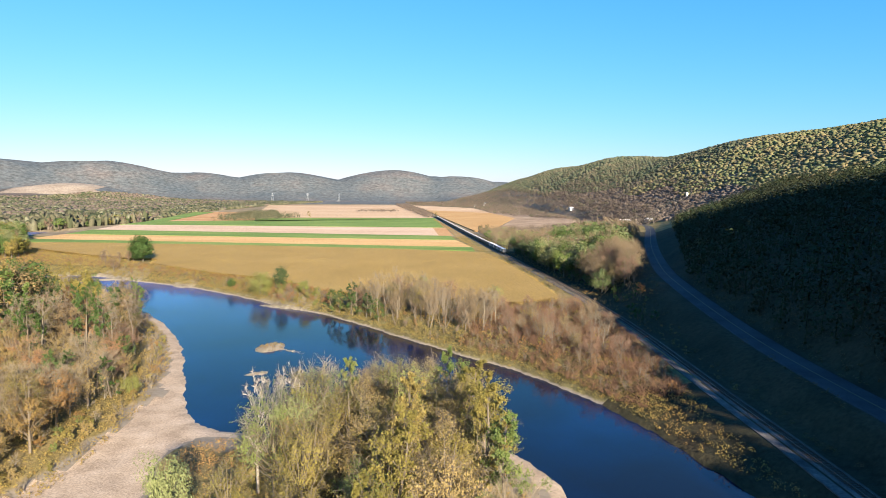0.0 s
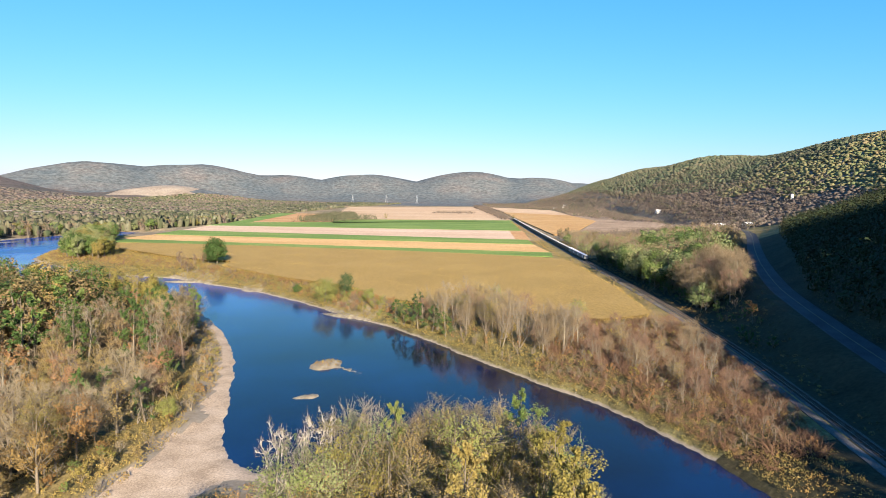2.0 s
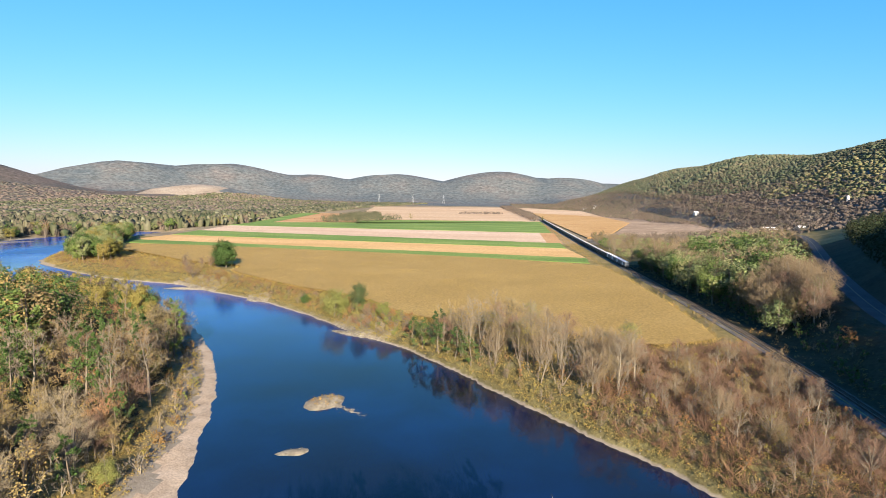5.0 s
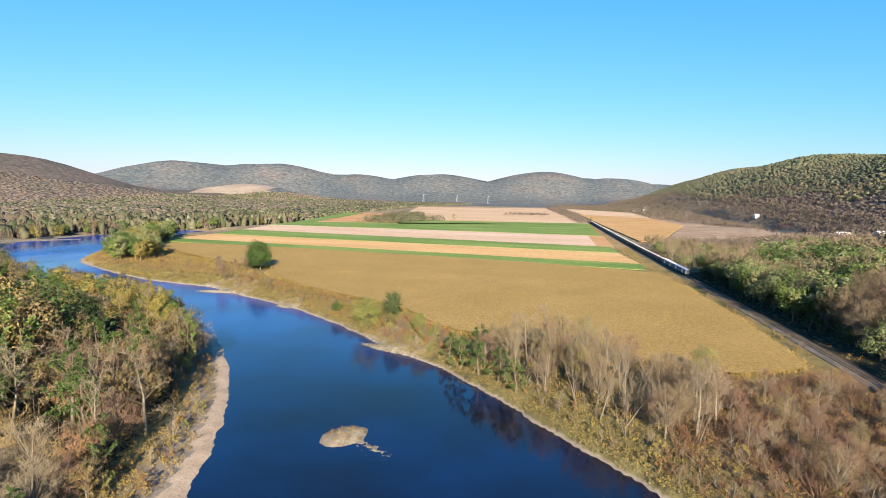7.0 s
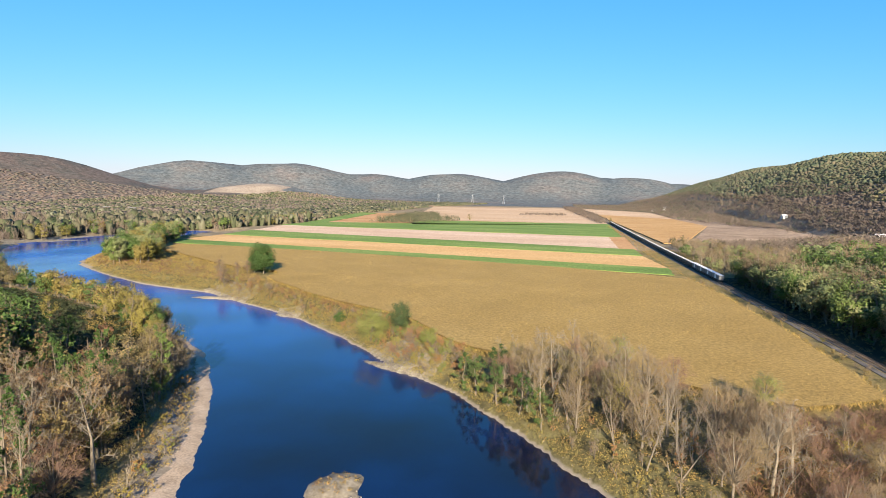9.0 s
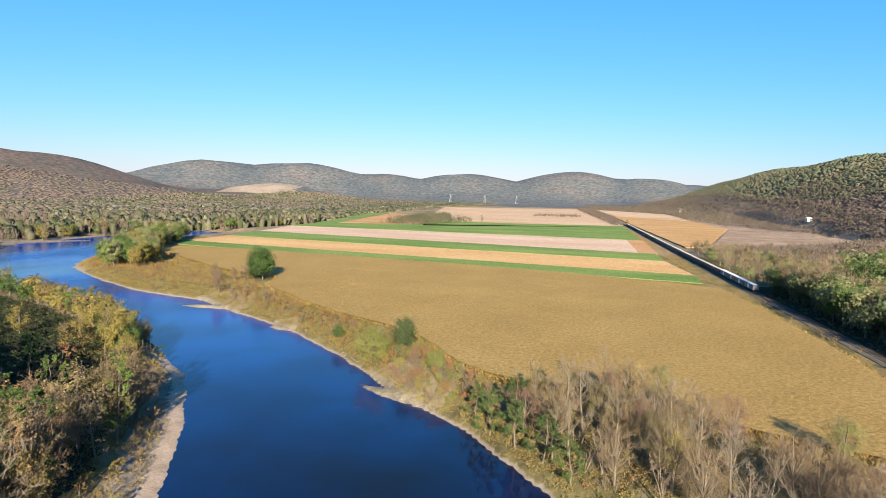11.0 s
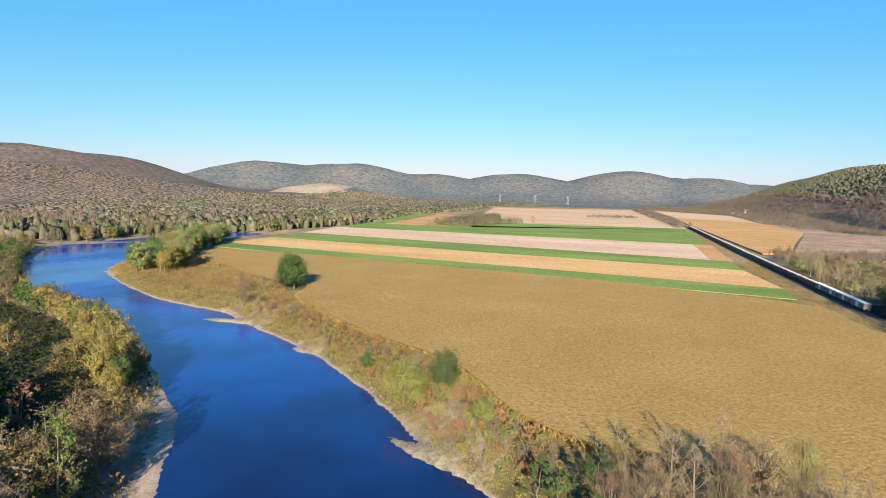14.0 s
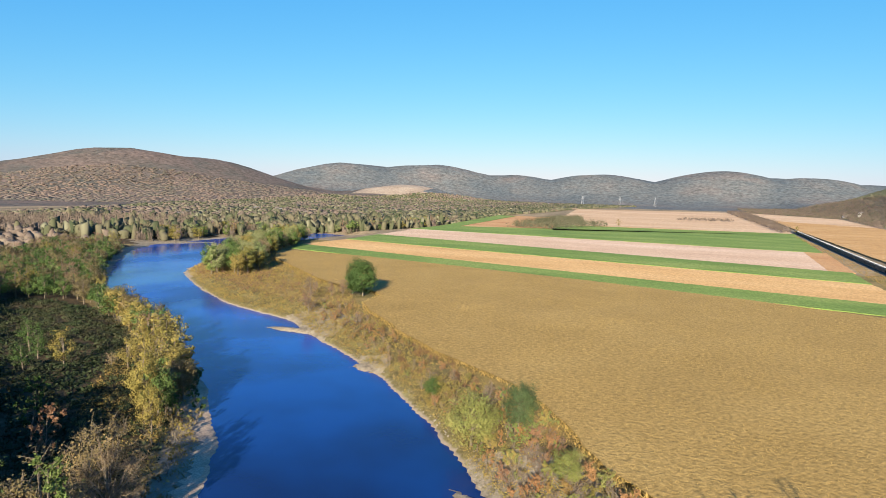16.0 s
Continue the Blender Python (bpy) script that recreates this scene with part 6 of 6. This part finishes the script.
def shell(length, width, low, high, roof):
    """A car body along x: straight sides, a peaked roof and end faces."""
    prof = [(-width / 2, low), (-width / 2, high), (-width / 4, high + roof), (width / 4, high + roof), (width / 2, high), (width / 2, low)]
    n = len(prof)
    v = np.array([(s * length / 2, py, pz) for s in (-1, 1) for py, pz in prof])
    f = [tuple(range(n - 1, -1, -1)), tuple(range(n, 2 * n))] + [(k, (k + 1) % n, (k + 1) % n + n, k + n) for k in range(n)]
    return v, f


def box_car(paint):
    car = new("freight_car")
    part("body", mesh("body", *shell(16.2, 2.9, 1.0, 3.5, 0.2), M_SIDE), car)
    part("frame", mesh("frame", *box_data(17.0, 2.4, 0.3, z=0.75), M_STEEL), car)
    part("roof", mesh("roof", *box_data(16.3, 2.7, 0.08, z=3.72), paint), car)
    for y in (-1.48, 1.48):
        part("door", mesh("door", *box_data(3.0, 0.08, 2.2, 0, y, 1.15), paint), car)
        for k in range(-5, 6):
            if abs(k) > 1:
                part("rib", mesh("rib", *box_data(0.12, 0.07, 2.3, 1.5 * k, y, 1.1), M_SIDE), car)
    for x in (-5.6, 5.6):
        wheel_set(car, x)
    part("ladder", mesh("ladder", *joined([box_data(0.05, 0.4, 0.04, -8.2, 1.1, 1.2 + 0.4 * k) for k in range(6)]), M_STEEL), car)
    return tagged(car, "grey box car with white roof in the freight train", "freight car", "train cars")


def hopper_car(paint):
    car = new("hopper_car")
    part("body", mesh("body", *shell(14.4, 2.9, 1.2, 3.1, 0.2), M_DARKCAR), car)
    part("walkway", mesh("walkway", *box_data(13.5, 1.1, 0.1, z=3.32), paint), car)
    for k in range(-2, 3):
        part("hatch", mesh("hatch", *box_data(1.7, 1.8, 0.32, 2.6 * k, 0, 3.3, 0.9), paint), car)
    for x in (-3.6, 0, 3.6):
        part("chute", mesh("chute", *box_data(2.4, 1.6, 0.9, x, 0, 0.6), M_DARKCAR), car)
    for x in (-6.9, 6.9):
        part("end_plate", mesh("end_plate", *box_data(0.12, 2.6, 2.0, x, 0, 1.2), M_DARKCAR), car)
    part("frame", mesh("frame", *box_data(15.6, 1.2, 0.3, z=0.95), M_STEEL), car)
    for x in (-5.4, 5.4):
        wheel_set(car, x)
    return tagged(car, "dark hopper car with pale roof hatches", "freight car", "train cars")


rear_s = float(np.interp(440, RAIL_LINE[:, 1], rail_seg)) + 9
kinds = {"box": None, "hop": None}
s = rear_s
for k in range(46):
    which = "box" if k < 4 else "hop"
    p, turn = on_rail(s)
    m = Matrix.Translation((p[0], p[1], RAIL_Z + 0.34)) @ Matrix.Rotation(turn, 4, "Z")
    if kinds[which] is None:
        kinds[which] = box_car(M_WHITECAR) if which == "box" else hopper_car(M_GREYCAR)
        kinds[which].matrix_basis = m
    else:
        copy_thing(kinds[which], m)
    s += 17.6 if k < 3 else 17.0 if k == 3 else 16.2

# ---- houses, silo, pylons ----
M_HOUSE = plain("white_siding", (0.518, 0.511, 0.49), 0.7, 0, 0.15, 1.0)
M_BARNWALL = plain("weathered_boards", (0.25, 0.213, 0.175), 0.85, 0, 0.3, 1.0)
M_ROOF = plain("grey_shingle", (0.138, 0.131, 0.125), 0.85, 0, 0.3, 0.6)
M_TINROOF = plain("pale_tin_roof", (0.55, 0.53, 0.50), 0.5, 0.3, 0.2, 1.5)
M_PANE, nt, b = shader("window_glass", 0.08, 0.5)
b.inputs["Base Color"].default_value = (0.03, 0.04, 0.05, 1)
M_PYLON = plain("galvanised_steel", (0.40, 0.41, 0.42), 0.5, 0.6)


def house(x, y, turn, w, d, h, wall_mat, roof_mat, label, z=None):
    z = float(land(np.array([x]), np.array([y]))[0]) - 0.4 if z is None else z
    home = new("house")
    home.matrix_basis = pose(x, y, z, 0, 0, turn)
    r = d * 0.38
    v = np.array([(sx * w / 2, sy * d / 2, zz) for sx in (-1, 1) for sy, zz in ((-1, 0), (1, 0), (1, h), (0, h + r), (-1, h))])
    v[[3, 8], 1] = 0
    part("wall", mesh("wall", v, [(4, 3, 2, 1, 0), (5, 6, 7, 8, 9), (0, 1, 6, 5), (1, 2, 7, 6), (4, 0, 5, 9)], wall_mat), home)
    over, thick = 0.5, 0.2
    for sy in (-1, 1):
        e = d / 2 + over
        drop = r / (d / 2) * e
        a = np.array([(sx * (w / 2 + over), yy * sy, zz + t) for t in (0.03, thick) for sx, yy, zz in ((-1, 0, h + r), (1, 0, h + r), (1, e, h + r - drop), (-1, e, h + r - drop))])
        part("roof", mesh("roof", a, [(3, 2, 1, 0), (4, 5, 6, 7), (0, 1, 5, 4), (1, 2, 6, 5), (2, 3, 7, 6), (3, 0, 4, 7)], roof_mat), home)
    part("door", mesh("door", *box_data(1.0, 0.1, 2.1, 0, -d / 2 - 0.03, 0.45), M_ROOF), home)
    for k in (-0.32, 0.32):
        for yy in (-1, 1):
            win = part("window", mesh("window", *box_data(1.3, 0.12, 1.4, k * w, yy * d / 2, 1.3), M_HOUSE), home)
            part("pane", mesh("pane", *box_data(1.1, 0.16, 1.2, k * w, yy * d / 2, 1.4), M_PANE), win)
    return tagged(home, label, "house", "valley houses")


house(313, 690, 20, 16, 10, 5, M_BARNWALL, M_TINROOF, "long low farm shed with pale tin roof")
house(338, 672, 20, 10, 8, 3.5, M_BARNWALL, M_TINROOF, "open farm shed beside the road")
house(386, 1112, 10, 9, 7, 5, M_HOUSE, M_TINROOF, "white house below the wooded hill")
for hx, hy, tn in ((350, 2060, 5), (372, 2010, 80), (392, 2090, 20)):
    house(hx, hy, tn, 12, 8, 4, M_HOUSE, M_ROOF, "white house at the far field's end")
for hx, hy, tn in ((-760, 720, 30), (-840, 900, 70), (-980, 1250, 15), (-900, 1230, 40)):
    house(hx, hy, tn, 15, 9, 5, M_HOUSE, M_ROOF, "white house among the valley trees")

silo = new("silo")
sx, sy = 425, 742
silo.matrix_basis = pose(sx, sy, float(land(np.array([sx]), np.array([sy]))[0]) - 0.3)
part("drum", mesh("drum", *tube([(0, 0, 0), (0, 0, 2), (0, 0, 4), (0, 0, 6)], (1.7, 1.7, 1.7, 1.7), 24), M_HOUSE, None, True), silo)
part("dome", mesh("dome", *tube([(0, 0, 6), (0, 0, 6.7), (0, 0, 7.2), (0, 0, 7.5)], (1.8, 1.6, 1.0, 0.1), 24), M_TINROOF, None, True), silo)
tagged(silo, "white farm silo with pale domed cap", "silo")


def pylon(x, y, h):
    z = float(land(np.array([x]), np.array([y]))[0]) - 0.5
    tower = new("power_pylon")
    tower.matrix_basis = pose(x, y, z, 0, 0, 15)
    w = lambda f: h * (0.11 * (1 - f) + 0.018)
    legs = []
    for sx, sy in ((-1, -1), (1, -1), (1, 1), (-1, 1)):
        f = np.linspace(0, 1, 5)
        part("leg", mesh("leg", *tube(np.stack([sx * w(f), sy * w(f), f * h], 1), 0.35 + 0 * f, 4), M_PYLON), tower)
    cross = []
    for k in range(8):
        f0, f1 = k / 8, (k + 1) / 8
        for a, b_ in (((-1, -1), (1, -1)), ((1, -1), (1, 1)), ((1, 1), (-1, 1)), ((-1, 1), (-1, -1))):
            cross.append(tube([(a[0] * w(f0), a[1] * w(f0), f0 * h), (b_[0] * w(f1), b_[1] * w(f1), f1 * h)], (0.2, 0.2), 3))
    part("bracing", mesh("bracing", *joined(cross), M_PYLON), tower)
    for f in (0.72, 0.85, 0.97):
        part("arm", mesh("arm", *tube([(-h * 0.17, 0, f * h), (0, 0, f * h + 1.5), (h * 0.17, 0, f * h)], (0.25, 0.5, 0.25), 4), M_PYLON), tower)
    return tagged(tower, "grey lattice power pylon on the valley floor", "pylon", "pylons")


for px, py, h in ((-395, 3300, 48), (-230, 3420, 46), (-560, 3150, 48)):
    pylon(px, py, h)
